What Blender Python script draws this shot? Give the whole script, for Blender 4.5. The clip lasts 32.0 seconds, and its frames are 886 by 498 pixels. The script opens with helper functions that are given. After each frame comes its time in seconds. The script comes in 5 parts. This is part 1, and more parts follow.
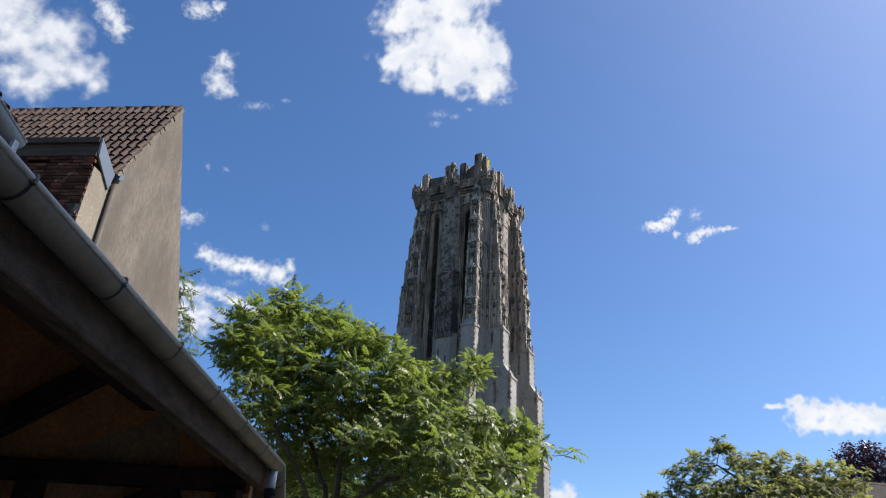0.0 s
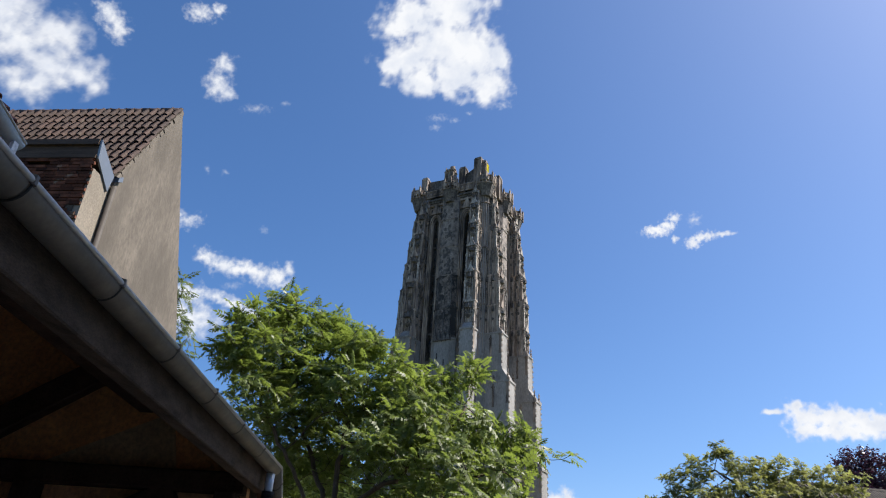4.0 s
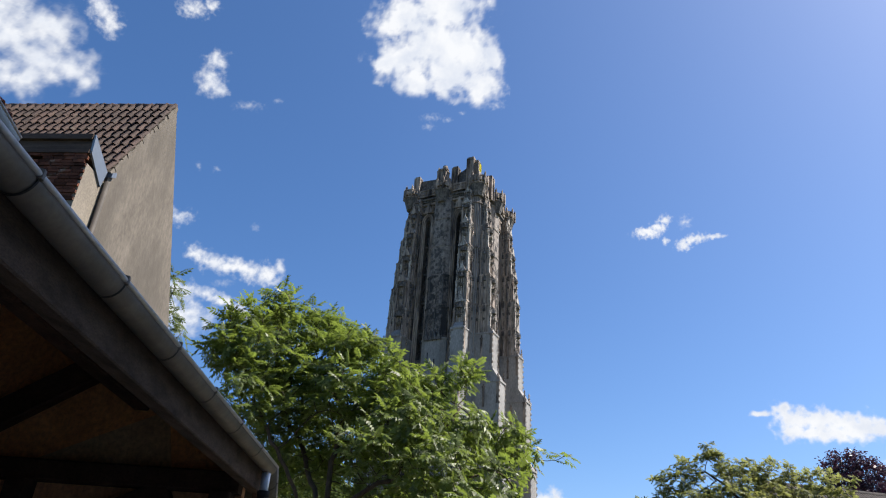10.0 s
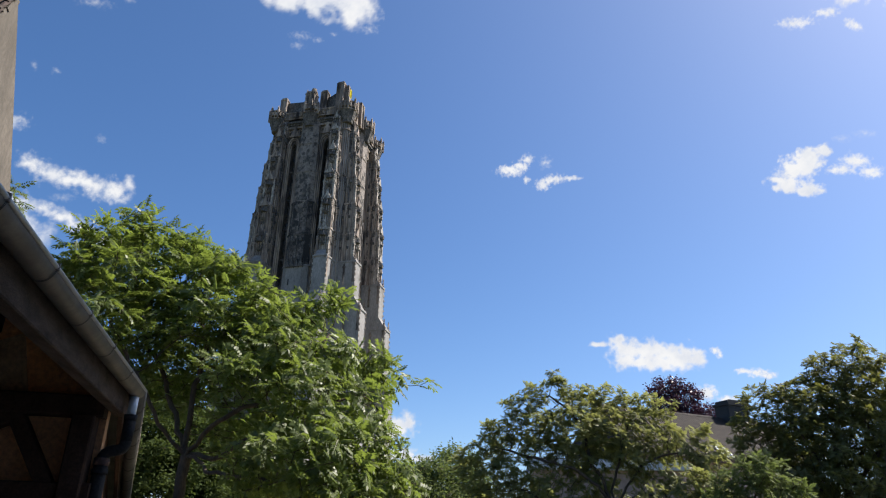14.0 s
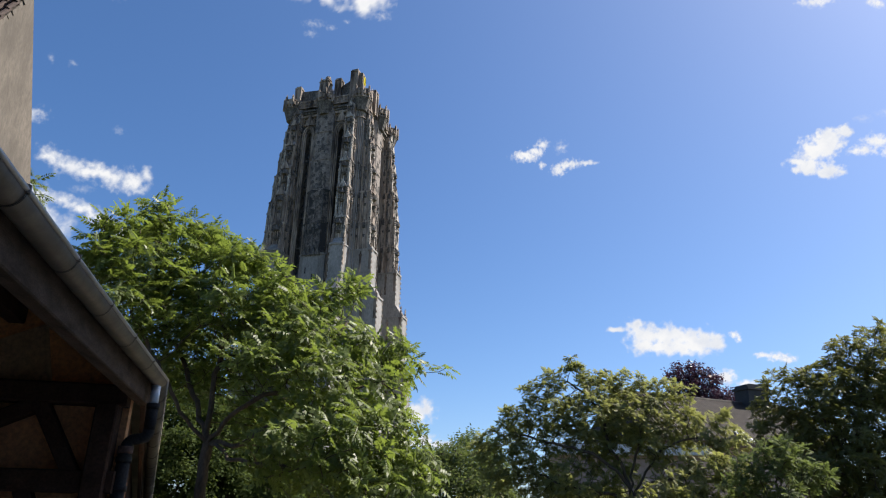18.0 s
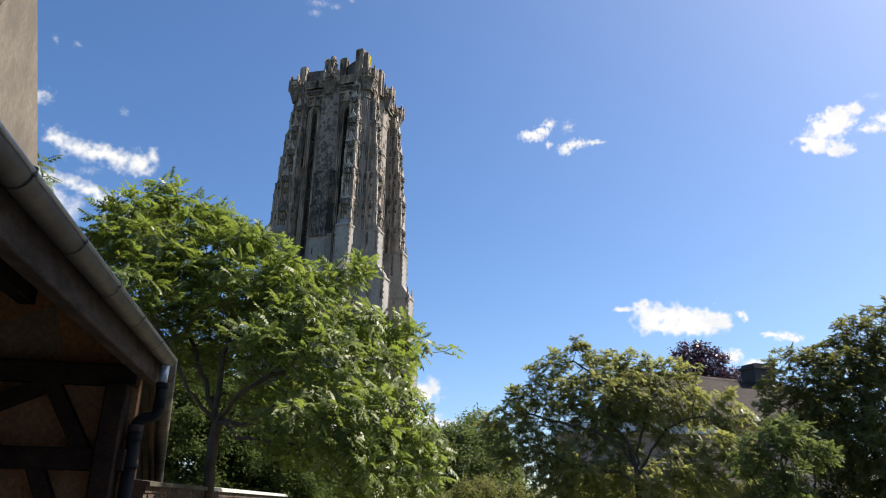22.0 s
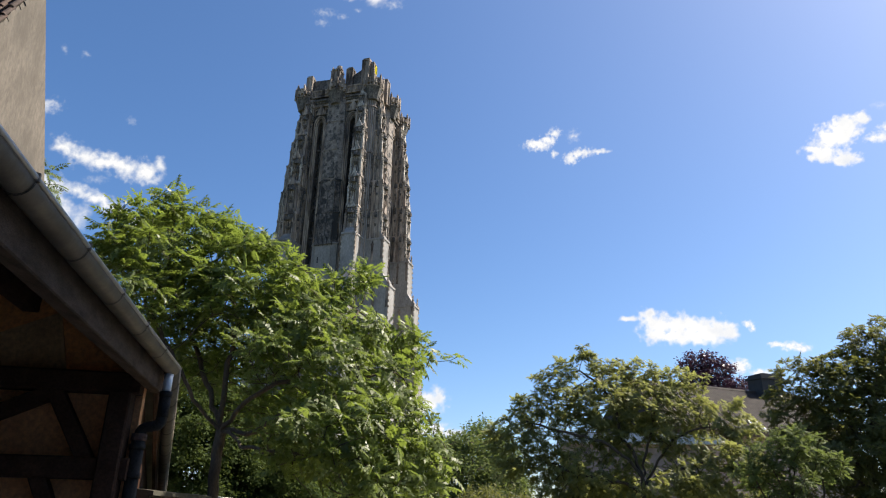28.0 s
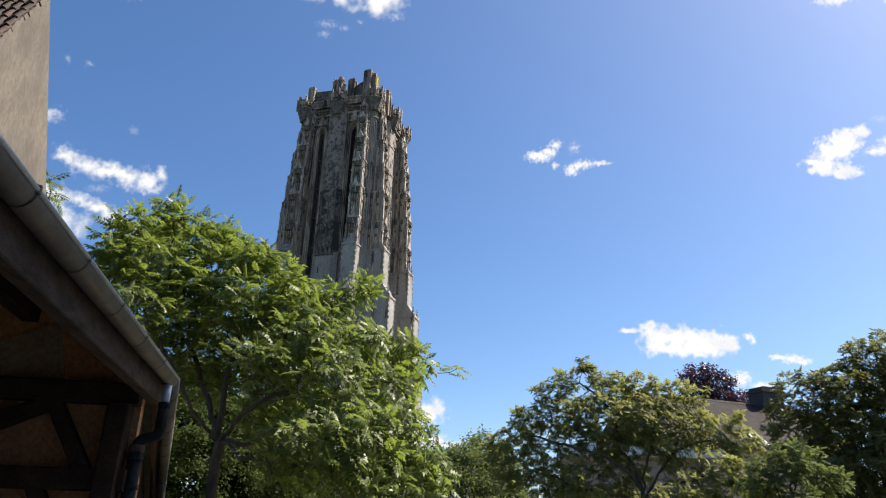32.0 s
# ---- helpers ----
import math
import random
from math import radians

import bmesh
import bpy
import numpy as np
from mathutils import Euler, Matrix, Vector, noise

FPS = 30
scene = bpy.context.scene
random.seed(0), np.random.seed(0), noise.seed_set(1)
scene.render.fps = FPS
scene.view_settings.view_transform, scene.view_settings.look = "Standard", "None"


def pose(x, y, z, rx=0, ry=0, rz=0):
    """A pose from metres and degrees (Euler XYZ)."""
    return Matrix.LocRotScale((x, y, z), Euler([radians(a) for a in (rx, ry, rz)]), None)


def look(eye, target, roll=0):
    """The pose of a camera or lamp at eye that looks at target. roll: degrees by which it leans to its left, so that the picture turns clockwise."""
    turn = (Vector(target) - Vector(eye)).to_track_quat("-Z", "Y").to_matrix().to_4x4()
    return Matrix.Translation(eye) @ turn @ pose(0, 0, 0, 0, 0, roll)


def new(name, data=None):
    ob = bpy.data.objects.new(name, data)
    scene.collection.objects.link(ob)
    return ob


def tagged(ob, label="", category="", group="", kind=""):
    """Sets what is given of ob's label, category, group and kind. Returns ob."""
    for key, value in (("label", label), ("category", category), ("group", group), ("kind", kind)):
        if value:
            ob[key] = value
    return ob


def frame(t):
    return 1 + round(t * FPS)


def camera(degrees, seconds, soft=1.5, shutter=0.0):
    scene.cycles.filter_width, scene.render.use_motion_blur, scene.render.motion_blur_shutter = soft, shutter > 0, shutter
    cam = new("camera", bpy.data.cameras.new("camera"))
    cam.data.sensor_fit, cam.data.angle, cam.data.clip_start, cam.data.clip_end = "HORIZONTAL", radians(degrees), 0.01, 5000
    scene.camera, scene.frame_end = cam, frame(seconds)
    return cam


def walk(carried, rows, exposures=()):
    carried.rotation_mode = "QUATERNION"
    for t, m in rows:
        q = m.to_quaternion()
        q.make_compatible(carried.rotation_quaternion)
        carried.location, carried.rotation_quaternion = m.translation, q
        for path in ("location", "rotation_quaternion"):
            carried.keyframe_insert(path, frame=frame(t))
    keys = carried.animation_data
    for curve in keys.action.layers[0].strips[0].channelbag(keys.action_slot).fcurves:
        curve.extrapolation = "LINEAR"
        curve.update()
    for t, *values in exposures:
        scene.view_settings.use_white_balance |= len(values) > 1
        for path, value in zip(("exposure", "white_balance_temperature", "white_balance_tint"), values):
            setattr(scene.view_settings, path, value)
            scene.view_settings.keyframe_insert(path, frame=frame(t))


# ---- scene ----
cam = camera(64.92, 32.0, soft=1.15)
# seconds, x, y, z, and the turn in degrees: a hand-held camera that pans from the gable to the garden
PATH = [
    (0.0, 0.183, 0.094, 1.683, 118.05, -2.86, 10.05),
    (0.5, 0.187, 0.088, 1.687, 118.70, -2.70, 9.90),
    (1.0, 0.186, 0.092, 1.688, 119.13, -2.47, 9.71),
    (1.5, 0.182, 0.097, 1.689, 119.46, -2.50, 9.82),
    (2.0, 0.177, 0.103, 1.690, 119.23, -2.30, 9.99),
    (2.5, 0.176, 0.104, 1.693, 119.14, -2.16, 9.90),
    (3.0, 0.179, 0.105, 1.690, 119.03, -2.34, 9.53),
    (3.5, 0.193, 0.088, 1.677, 118.59, -2.42, 9.51),
    (4.0, 0.190, 0.086, 1.677, 118.36, -3.07, 9.84),
    (4.5, 0.188, 0.084, 1.681, 118.20, -3.35, 9.96),
    (6.5, 0.185, 0.080, 1.678, 118.48, -3.84, 10.21),
    (7.0, 0.179, 0.090, 1.679, 118.58, -4.20, 10.53),
    (7.5, 0.167, 0.097, 1.680, 118.50, -3.83, 9.99),
    (8.0, 0.155, 0.110, 1.678, 118.53, -4.14, 9.20),
    (8.5, 0.139, 0.116, 1.680, 119.48, -4.00, 8.40),
    (9.0, 0.139, 0.112, 1.677, 118.83, -4.07, 8.04),
    (9.5, 0.128, 0.119, 1.684, 118.53, -3.90, 9.17),
    (10.0, 0.123, 0.094, 1.685, 118.37, -3.28, 8.93),
    (10.5, 0.085, 0.075, 1.682, 118.09, -2.93, 5.14),
    (11.0, 0.037, 0.028, 1.681, 118.13, -2.52, 1.27),
    (11.5, 0.012, -0.003, 1.673, 118.26, -2.16, -1.18),
    (12.0, -0.002, -0.019, 1.672, 117.72, -2.27, -3.36),
    (12.5, -0.009, -0.027, 1.665, 117.02, -2.17, -4.29),
    (13.0, -0.006, -0.034, 1.658, 115.80, -2.00, -3.75),
    (13.5, -0.004, -0.043, 1.652, 114.25, -1.84, -3.01),
    (14.0, -0.003, -0.036, 1.646, 113.03, -1.02, -2.30),
    (14.5, -0.007, -0.032, 1.650, 112.72, -1.10, -2.19),
    (16.5, -0.009, -0.029, 1.653, 112.63, -0.76, -1.32),
    (17.0, -0.013, -0.020, 1.653, 112.35, -0.91, -1.00),
    (17.5, -0.015, -0.017, 1.654, 112.10, -0.97, -0.97),
    (18.0, -0.016, -0.013, 1.655, 111.92, -0.91, -0.84),
    (18.5, -0.013, -0.017, 1.653, 111.50, -0.86, -0.53),
    (19.0, -0.011, -0.018, 1.653, 111.34, -0.75, -0.37),
    (19.5, -0.010, -0.022, 1.654, 111.33, -0.78, -0.35),
    (20.0, -0.006, -0.022, 1.652, 111.30, -0.86, -0.15),
    (20.5, -0.005, -0.029, 1.656, 111.44, -0.68, -0.07),
    (21.0, -0.002, -0.033, 1.654, 111.32, -0.66, -0.14),
    (21.5, -0.002, -0.037, 1.650, 110.88, -0.80, 0.10),
    (22.0, -0.005, -0.026, 1.649, 110.30, -0.92, -0.27),
    (22.5, -0.006, -0.010, 1.645, 110.04, -0.70, -0.44),
    (23.0, -0.001, -0.001, 1.650, 110.00, -0.75, -0.27),
    (23.5, -0.006, -0.006, 1.650, 110.14, -0.70, -0.10),
    (24.0, -0.002, -0.008, 1.649, 110.19, -0.98, 0.28),
    (24.5, -0.002, -0.013, 1.653, 110.26, -1.02, 0.24),
    (25.0, -0.007, -0.006, 1.656, 110.69, -0.76, 0.23),
    (25.5, -0.010, -0.001, 1.660, 110.84, -0.91, 0.40),
    (27.5, -0.006, 0.002, 1.660, 111.16, -1.03, 0.07),
    (28.0, -0.005, 0.005, 1.656, 111.02, -1.17, 0.11),
    (28.5, -0.002, 0.006, 1.654, 111.13, -1.58, -0.03),
    (29.0, -0.001, 0.006, 1.656, 111.46, -1.60, 0.07),
    (29.5, -0.001, 0.010, 1.656, 111.46, -1.43, 0.08),
    (30.0, -0.005, 0.008, 1.662, 111.64, -1.58, 0.03),
    (30.5, -0.004, 0.009, 1.661, 111.80, -1.43, 0.11),
    (31.0, -0.005, 0.007, 1.667, 111.84, -1.44, 0.16),
    (31.5, -0.003, -0.003, 1.667, 111.84, -1.46, 0.04),
    (32.0, -0.001, -0.004, 1.665, 111.91, -1.48, 0.03),
]
walk(cam, [(t, pose(*p)) for t, *p in PATH],
     [(0.0, 0.78, 6480, 11.5), (10.0, 0.80, 6480, 11.5), (13.5, 0.73, 6600, 11.5), (18.3, 0.77, 6660, 11.5), (20.0, 0.94, 6960, 11), (32.0, 0.94, 6960, 11)])

# ---- world and sun ----
SUN_AZ, SUN_EL = radians(72), radians(51)
world = bpy.data.worlds.new("summer_sky")
scene.world = world
world.use_nodes = True
wn = world.node_tree.nodes
sky = wn.new("ShaderNodeTexSky")
sky.sky_type = "NISHITA"
sky.sun_disc = False
sky.sun_elevation = SUN_EL
sky.sun_rotation = SUN_AZ
sky.altitude = 1500
sky.air_density, sky.dust_density, sky.ozone_density = 1.0, 4.2, 4.6
wn["Background"].inputs["Strength"].default_value = 0.104
deep = wn.new("ShaderNodeHueSaturation")
deep.inputs["Hue"].default_value, deep.inputs["Saturation"].default_value = 0.501, 1.17
world.node_tree.links.new(sky.outputs[0], deep.inputs["Color"])
world.node_tree.links.new(deep.outputs[0], wn["Background"].inputs["Color"])
sun_data = bpy.data.lights.new("sun", "SUN")
sun_data.energy, sun_data.angle, sun_data.color = 5.0, radians(0.55), (1.0, 0.95, 0.86)
sun = new("sun", sun_data)
sun_way = Vector((math.cos(SUN_EL) * math.sin(SUN_AZ), math.cos(SUN_EL) * math.cos(SUN_AZ), math.sin(SUN_EL)))
sun.matrix_world = look(sun_way * 300, (0, 0, 0))

# ---- materials ----
def mat(name, c1, c2, scale=3.0, rough=0.85, bump=0.3, metal=0.0, fine=40.0, stretch=(1, 1, 1), stain=None, stain_scale=0.6,
        stain_at=(0.52, 0.68), per_piece=0.0, depth=0.01, contrast=(0.3, 0.7), grain_amt=0.28):
    """A surface with two scales of variation, an optional stain and a shift from piece to piece, at world size."""
    m = bpy.data.materials.new(name)
    m.use_nodes = True
    n, li = m.node_tree.nodes, m.node_tree.links
    b = n["Principled BSDF"]
    b.inputs["Metallic"].default_value = metal
    geo = n.new("ShaderNodeNewGeometry")
    mapping = n.new("ShaderNodeMapping")
    mapping.inputs["Scale"].default_value = stretch
    li.new(geo.outputs["Position"], mapping.inputs["Vector"])

    def noise_node(s, detail=6):
        k = n.new("ShaderNodeTexNoise")
        k.inputs["Scale"].default_value = s
        k.inputs["Detail"].default_value = detail
        k.inputs["Roughness"].default_value = 0.62
        li.new(mapping.outputs[0], k.inputs["Vector"])
        return k

    def ramp(src, a, z):
        r = n.new("ShaderNodeMapRange")
        r.inputs["From Min"].default_value, r.inputs["From Max"].default_value = a, z
        li.new(src, r.inputs["Value"])
        return r.outputs["Result"]

    def mix(fac, a, z, kind="MIX"):
        x = n.new("ShaderNodeMix")
        x.data_type, x.blend_type = "RGBA", kind
        for sock, v in ((x.inputs[0], fac), (x.inputs[6], a), (x.inputs[7], z)):
            if isinstance(v, (tuple, float, int)):
                sock.default_value = (*v, 1) if isinstance(v, tuple) else v
            else:
                li.new(v, sock)
        return x.outputs[2]

    big, small = noise_node(scale), noise_node(fine, 4)
    col = mix(ramp(big.outputs[0], *contrast), c1, c2)
    grain = n.new("ShaderNodeMapRange")
    grain.inputs["To Min"].default_value, grain.inputs["To Max"].default_value = 1 - grain_amt, 1 + grain_amt
    grain.inputs["From Min"].default_value, grain.inputs["From Max"].default_value = 0.3, 0.7
    li.new(small.outputs[0], grain.inputs["Value"])
    col = mix(1.0, col, grain.outputs["Result"], "MULTIPLY")
    if stain:
        st = noise_node(stain_scale, 8)
        col = mix(ramp(st.outputs[0], *stain_at), col, stain)
    if per_piece:
        oi = n.new("ShaderNodeObjectInfo")
        pr = n.new("ShaderNodeMapRange")
        pr.inputs["To Min"].default_value, pr.inputs["To Max"].default_value = 1 - per_piece, 1 + per_piece
        li.new(oi.outputs["Random"], pr.inputs["Value"])
        col = mix(1.0, col, pr.outputs["Result"], "MULTIPLY")
    li.new(col, b.inputs["Base Color"])
    rr = n.new("ShaderNodeMapRange")
    rr.inputs["To Min"].default_value, rr.inputs["To Max"].default_value = max(0.05, rough - 0.12), min(1, rough + 0.12)
    li.new(big.outputs[0], rr.inputs["Value"])
    li.new(rr.outputs["Result"], b.inputs["Roughness"])
    if bump:
        bp = n.new("ShaderNodeBump")
        bp.inputs["Strength"].default_value, bp.inputs["Distance"].default_value = bump, depth
        li.new(small.outputs[0], bp.inputs["Height"])
        li.new(bp.outputs[0], b.inputs["Normal"])
    return m


def leaf_mat(name, dark, light, glow, rough=0.5, share=0.38, shine=0.28):
    """Leaves: colour from leaf to leaf, some light through the blade, a slight shine."""
    m = bpy.data.materials.new(name)
    m.use_nodes = True
    n, li = m.node_tree.nodes, m.node_tree.links
    b = n["Principled BSDF"]
    geo = n.new("ShaderNodeNewGeometry")
    ns = n.new("ShaderNodeTexNoise")
    ns.inputs["Scale"].default_value = 1.1
    li.new(geo.outputs["Position"], ns.inputs["Vector"])
    add = n.new("ShaderNodeMath")
    add.operation = "MULTIPLY_ADD"
    add.inputs[1].default_value = 0.6
    li.new(geo.outputs["Random Per Island"], add.inputs[0])
    nr = n.new("ShaderNodeMapRange")
    nr.inputs["From Min"].default_value, nr.inputs["From Max"].default_value = 0.35, 0.65
    nr.inputs["To Max"].default_value = 0.4
    li.new(ns.outputs[0], nr.inputs["Value"])
    li.new(nr.outputs["Result"], add.inputs[2])
    cr = n.new("ShaderNodeValToRGB")
    cr.color_ramp.elements[0].color = (*dark, 1)
    cr.color_ramp.elements[1].color = (*light, 1)
    li.new(add.outputs[0], cr.inputs[0])
    li.new(cr.outputs[0], b.inputs["Base Color"])
    b.inputs["Roughness"].default_value = rough
    b.inputs["Specular IOR Level"].default_value = shine
    tr = n.new("ShaderNodeBsdfTranslucent")
    tint = n.new("ShaderNodeMix")
    tint.data_type = "RGBA"
    tint.inputs[0].default_value = 0.6
    tint.inputs[7].default_value = (*glow, 1)
    li.new(cr.outputs[0], tint.inputs[6])
    li.new(tint.outputs[2], tr.inputs["Color"])
    mx = n.new("ShaderNodeMixShader")
    mx.inputs[0].default_value = share
    li.new(b.outputs[0], mx.inputs[1])
    li.new(tr.outputs[0], mx.inputs[2])
    li.new(mx.outputs[0], n["Material Output"].inputs["Surface"])
    return m


STONE = mat("tower_limestone", (0.41, 0.338, 0.278), (0.145, 0.115, 0.094), scale=0.8, fine=3.2, bump=0.7, depth=0.16, stretch=(1, 1, 0.22), grain_amt=0.55,
            stain=(0.052, 0.042, 0.037), stain_scale=0.6, stain_at=(0.51, 0.6), rough=0.95, contrast=(0.35, 0.62))
ASHLAR = mat("smooth_ashlar", (0.31, 0.298, 0.283), (0.215, 0.205, 0.195), scale=0.5, fine=4, bump=0.25, depth=0.06, stretch=(1, 1, 0.4), rough=0.95,
             stain=(0.085, 0.08, 0.077), stain_scale=0.3, stain_at=(0.55, 0.72))
BUTTRESS = mat("streaked_buttress_limestone", (0.47, 0.395, 0.33), (0.205, 0.167, 0.137), scale=0.9, fine=3.4, bump=0.6, depth=0.12, stretch=(1, 1, 0.16), grain_amt=0.4,
               stain=(0.066, 0.054, 0.048), stain_scale=0.5, stain_at=(0.5, 0.6), rough=0.95, contrast=(0.35, 0.65))
PATCHED = mat("patched_grey_blocks", (0.295, 0.256, 0.225), (0.166, 0.142, 0.123), scale=1.1, fine=3, bump=0.6, depth=0.12, stretch=(1, 1, 0.8), grain_amt=0.4,
              stain=(0.07, 0.065, 0.062), stain_scale=0.75, stain_at=(0.52, 0.6), rough=0.95)
SOOTY = mat("blackened_patchy_limestone", (0.2, 0.172, 0.152), (0.064, 0.055, 0.051), scale=1.0, fine=2.6, bump=0.7, depth=0.14, stretch=(1, 1, 0.8), grain_amt=0.6,
            stain=(0.035, 0.034, 0.034), stain_scale=0.5, stain_at=(0.46, 0.56), rough=0.95)
SOOT = mat("soot_stained_stone", (0.15, 0.138, 0.126), (0.05, 0.047, 0.045), scale=0.9, fine=3, bump=0.7, depth=0.14, stretch=(1, 1, 0.6), rough=0.95, grain_amt=0.7)
PALE_STONE = mat("pale_carved_stone", (0.46, 0.42, 0.37), (0.22, 0.198, 0.172), scale=0.9, fine=2.5, bump=0.6, depth=0.12, rough=0.95, grain_amt=0.6, stretch=(1, 1, 0.6),
                 stain=(0.05, 0.045, 0.042), stain_scale=0.6, stain_at=(0.54, 0.64))
# stained shaft wall, base colour lowered further to paint shade between the buttresses
RECESS_STONE = mat("recess_shaded_limestone", (0.155, 0.136, 0.116), (0.055, 0.048, 0.043), scale=0.7, fine=3.2, bump=0.7, depth=0.16, stretch=(1, 1, 0.45), grain_amt=0.65,
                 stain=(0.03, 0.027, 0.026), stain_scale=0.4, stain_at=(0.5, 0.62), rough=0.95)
# spout zinc raised to near white, the sun's glint put into the colour
GLINT_ZINC = mat("sun_glint_zinc", (0.74, 0.77, 0.8), (0.66, 0.69, 0.72), scale=3, rough=0.3, metal=0.25, bump=0.03, grain_amt=0.05)
SLATE = mat("dark_louvre_slate", (0.03, 0.03, 0.032), (0.018, 0.018, 0.02), scale=1, rough=0.8)
RENDER = mat("cement_render", (0.168, 0.143, 0.115), (0.11, 0.094, 0.076), scale=2.0, fine=16, bump=0.55, depth=0.015, stretch=(1, 1, 0.45),
             stain=(0.088, 0.075, 0.06), stain_scale=1.1, stain_at=(0.46, 0.66), rough=0.95)
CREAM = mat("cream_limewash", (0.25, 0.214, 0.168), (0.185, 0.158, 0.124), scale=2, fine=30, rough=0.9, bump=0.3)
TILE = mat("brown_pantile", (0.07, 0.0365, 0.0255), (0.033, 0.019, 0.014), scale=5, fine=60, rough=0.8, bump=0.4, per_piece=0.3,
           stain=(0.075, 0.062, 0.045), stain_scale=4, stain_at=(0.58, 0.75))
RED_TILE = mat("red_clay_tile", (0.2, 0.062, 0.042), (0.13, 0.042, 0.03), scale=5, fine=60, rough=0.8, per_piece=0.25)
BRICK = mat("old_brick", (0.17, 0.062, 0.036), (0.06, 0.03, 0.021), scale=6, fine=70, rough=0.92, per_piece=0.55, bump=0.6,
            stain=(0.2, 0.165, 0.125), stain_scale=2.2, stain_at=(0.6, 0.68))
WALL_BRICK = mat("dark_garden_brick", (0.085, 0.045, 0.031), (0.04, 0.026, 0.021), scale=6, fine=70, rough=0.92, per_piece=0.5, bump=0.6,
                 stain=(0.06, 0.058, 0.04), stain_scale=2.2, stain_at=(0.5, 0.66))
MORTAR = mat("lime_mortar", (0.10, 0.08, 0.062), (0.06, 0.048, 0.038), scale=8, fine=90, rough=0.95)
ZINC = mat("weathered_zinc", (0.19, 0.155, 0.118), (0.11, 0.088, 0.067), scale=3.5, fine=45, rough=0.58, metal=0.3, grain_amt=0.12, bump=0.1, depth=0.004,
           stain=(0.10, 0.078, 0.058), stain_scale=2.4, stain_at=(0.52, 0.72))
BROWN_ZINC = mat("dark_brown_grey_zinc", (0.072, 0.059, 0.048), (0.042, 0.035, 0.029), scale=3.5, fine=45, rough=0.7, metal=0.15, grain_amt=0.15, bump=0.1, depth=0.004,
               stain=(0.05, 0.04, 0.032), stain_scale=2.4, stain_at=(0.5, 0.7))
SHADE_STONE = mat("shade_darkened_stone", (0.09, 0.08, 0.06), (0.05, 0.048, 0.036), scale=5, fine=50, rough=0.95, bump=0.5)
PALE_ZINC = mat("pale_blue_grey_zinc", (0.42, 0.47, 0.5), (0.32, 0.37, 0.4), scale=3, rough=0.5, metal=0.1, bump=0.05, grain_amt=0.1)
# gutter beads: a paler zinc that paints in the highlight along the rim
ZINC_GLINT = mat("highlight_zinc_edge", (0.5, 0.465, 0.42), (0.4, 0.37, 0.33), scale=4, rough=0.45, metal=0.35, bump=0.05, grain_amt=0.15)
ZINC_NEW = mat("bright_zinc", (0.215, 0.24, 0.265), (0.175, 0.197, 0.22), scale=3, rough=0.4, metal=0.6, bump=0.03, grain_amt=0.05)
TIMBER = mat("weathered_timber", (0.066, 0.036, 0.022), (0.034, 0.02, 0.013), scale=4, fine=50, stretch=(1, 1, 4), rough=0.85, bump=0.5)
EAVE_TIMBER = mat("grey_weathered_eave_timber", (0.125, 0.084, 0.06), (0.055, 0.037, 0.026), scale=4, fine=50, stretch=(4, 1, 4), rough=0.8, bump=0.4)
DARK_WOOD = mat("dark_stained_oak", (0.082, 0.045, 0.03), (0.043, 0.024, 0.016), scale=5, fine=50, rough=0.85, bump=0.4)
BROWN_BOARD = mat("brown_soffit_board", (0.64, 0.30, 0.105), (0.47, 0.215, 0.075), scale=3, fine=30, rough=0.8, bump=0.3)
PANEL = mat("ochre_plaster_panel", (0.56, 0.28, 0.125), (0.4, 0.195, 0.09), scale=2, fine=30, rough=0.9, bump=0.3)
PANEL_PALE = mat("olive_ochre_board", (0.44, 0.29, 0.14), (0.34, 0.22, 0.11), scale=3, fine=30, rough=0.85, bump=0.3)
PAINT = mat("painted_cornice_wood", (0.105, 0.074, 0.054), (0.055, 0.038, 0.029), scale=4, fine=50, rough=0.6, bump=0.2, stretch=(0.4, 1, 4))
CAST = mat("black_cast_iron", (0.022, 0.022, 0.023), (0.035, 0.033, 0.03), scale=6, fine=60, rough=0.7, bump=0.2)
RUST = mat("rusted_iron", (0.16, 0.085, 0.06), (0.05, 0.032, 0.027), scale=14, fine=80, rough=0.9, bump=0.5)
# second gutter run: dirt and the shade on its underside in one dark colour
SHADED_ZINC = mat("dirty_shaded_zinc", (0.085, 0.077, 0.07), (0.05, 0.045, 0.041), scale=3, rough=0.75, metal=0.1, bump=0.1, grain_amt=0.3)
RED_BOARD = mat("red_brown_board", (0.075, 0.036, 0.022), (0.05, 0.025, 0.016), scale=3, fine=30, rough=0.8, bump=0.3)
for matt in (CAST, DARK_WOOD, RED_BOARD, TIMBER, EAVE_TIMBER, PAINT, BRICK):
    matt.node_tree.nodes["Principled BSDF"].inputs["Specular IOR Level"].default_value = 0.12
BARK = mat("grey_brown_bark", (0.1, 0.075, 0.05), (0.048, 0.036, 0.025), scale=9, fine=50, rough=0.95, bump=0.8, depth=0.02, stretch=(1, 1, 0.3))
COPING = mat("pale_stone_coping", (0.62, 0.6, 0.57), (0.5, 0.48, 0.45), scale=3, fine=40, rough=0.85)
GRASS = mat("trodden_grass", (0.06, 0.085, 0.025), (0.1, 0.085, 0.05), scale=0.6, fine=20, rough=0.95)
PAVING = mat("bounce_paving", (0.58, 0.49, 0.375), (0.48, 0.40, 0.305), scale=2, fine=40, rough=0.9)
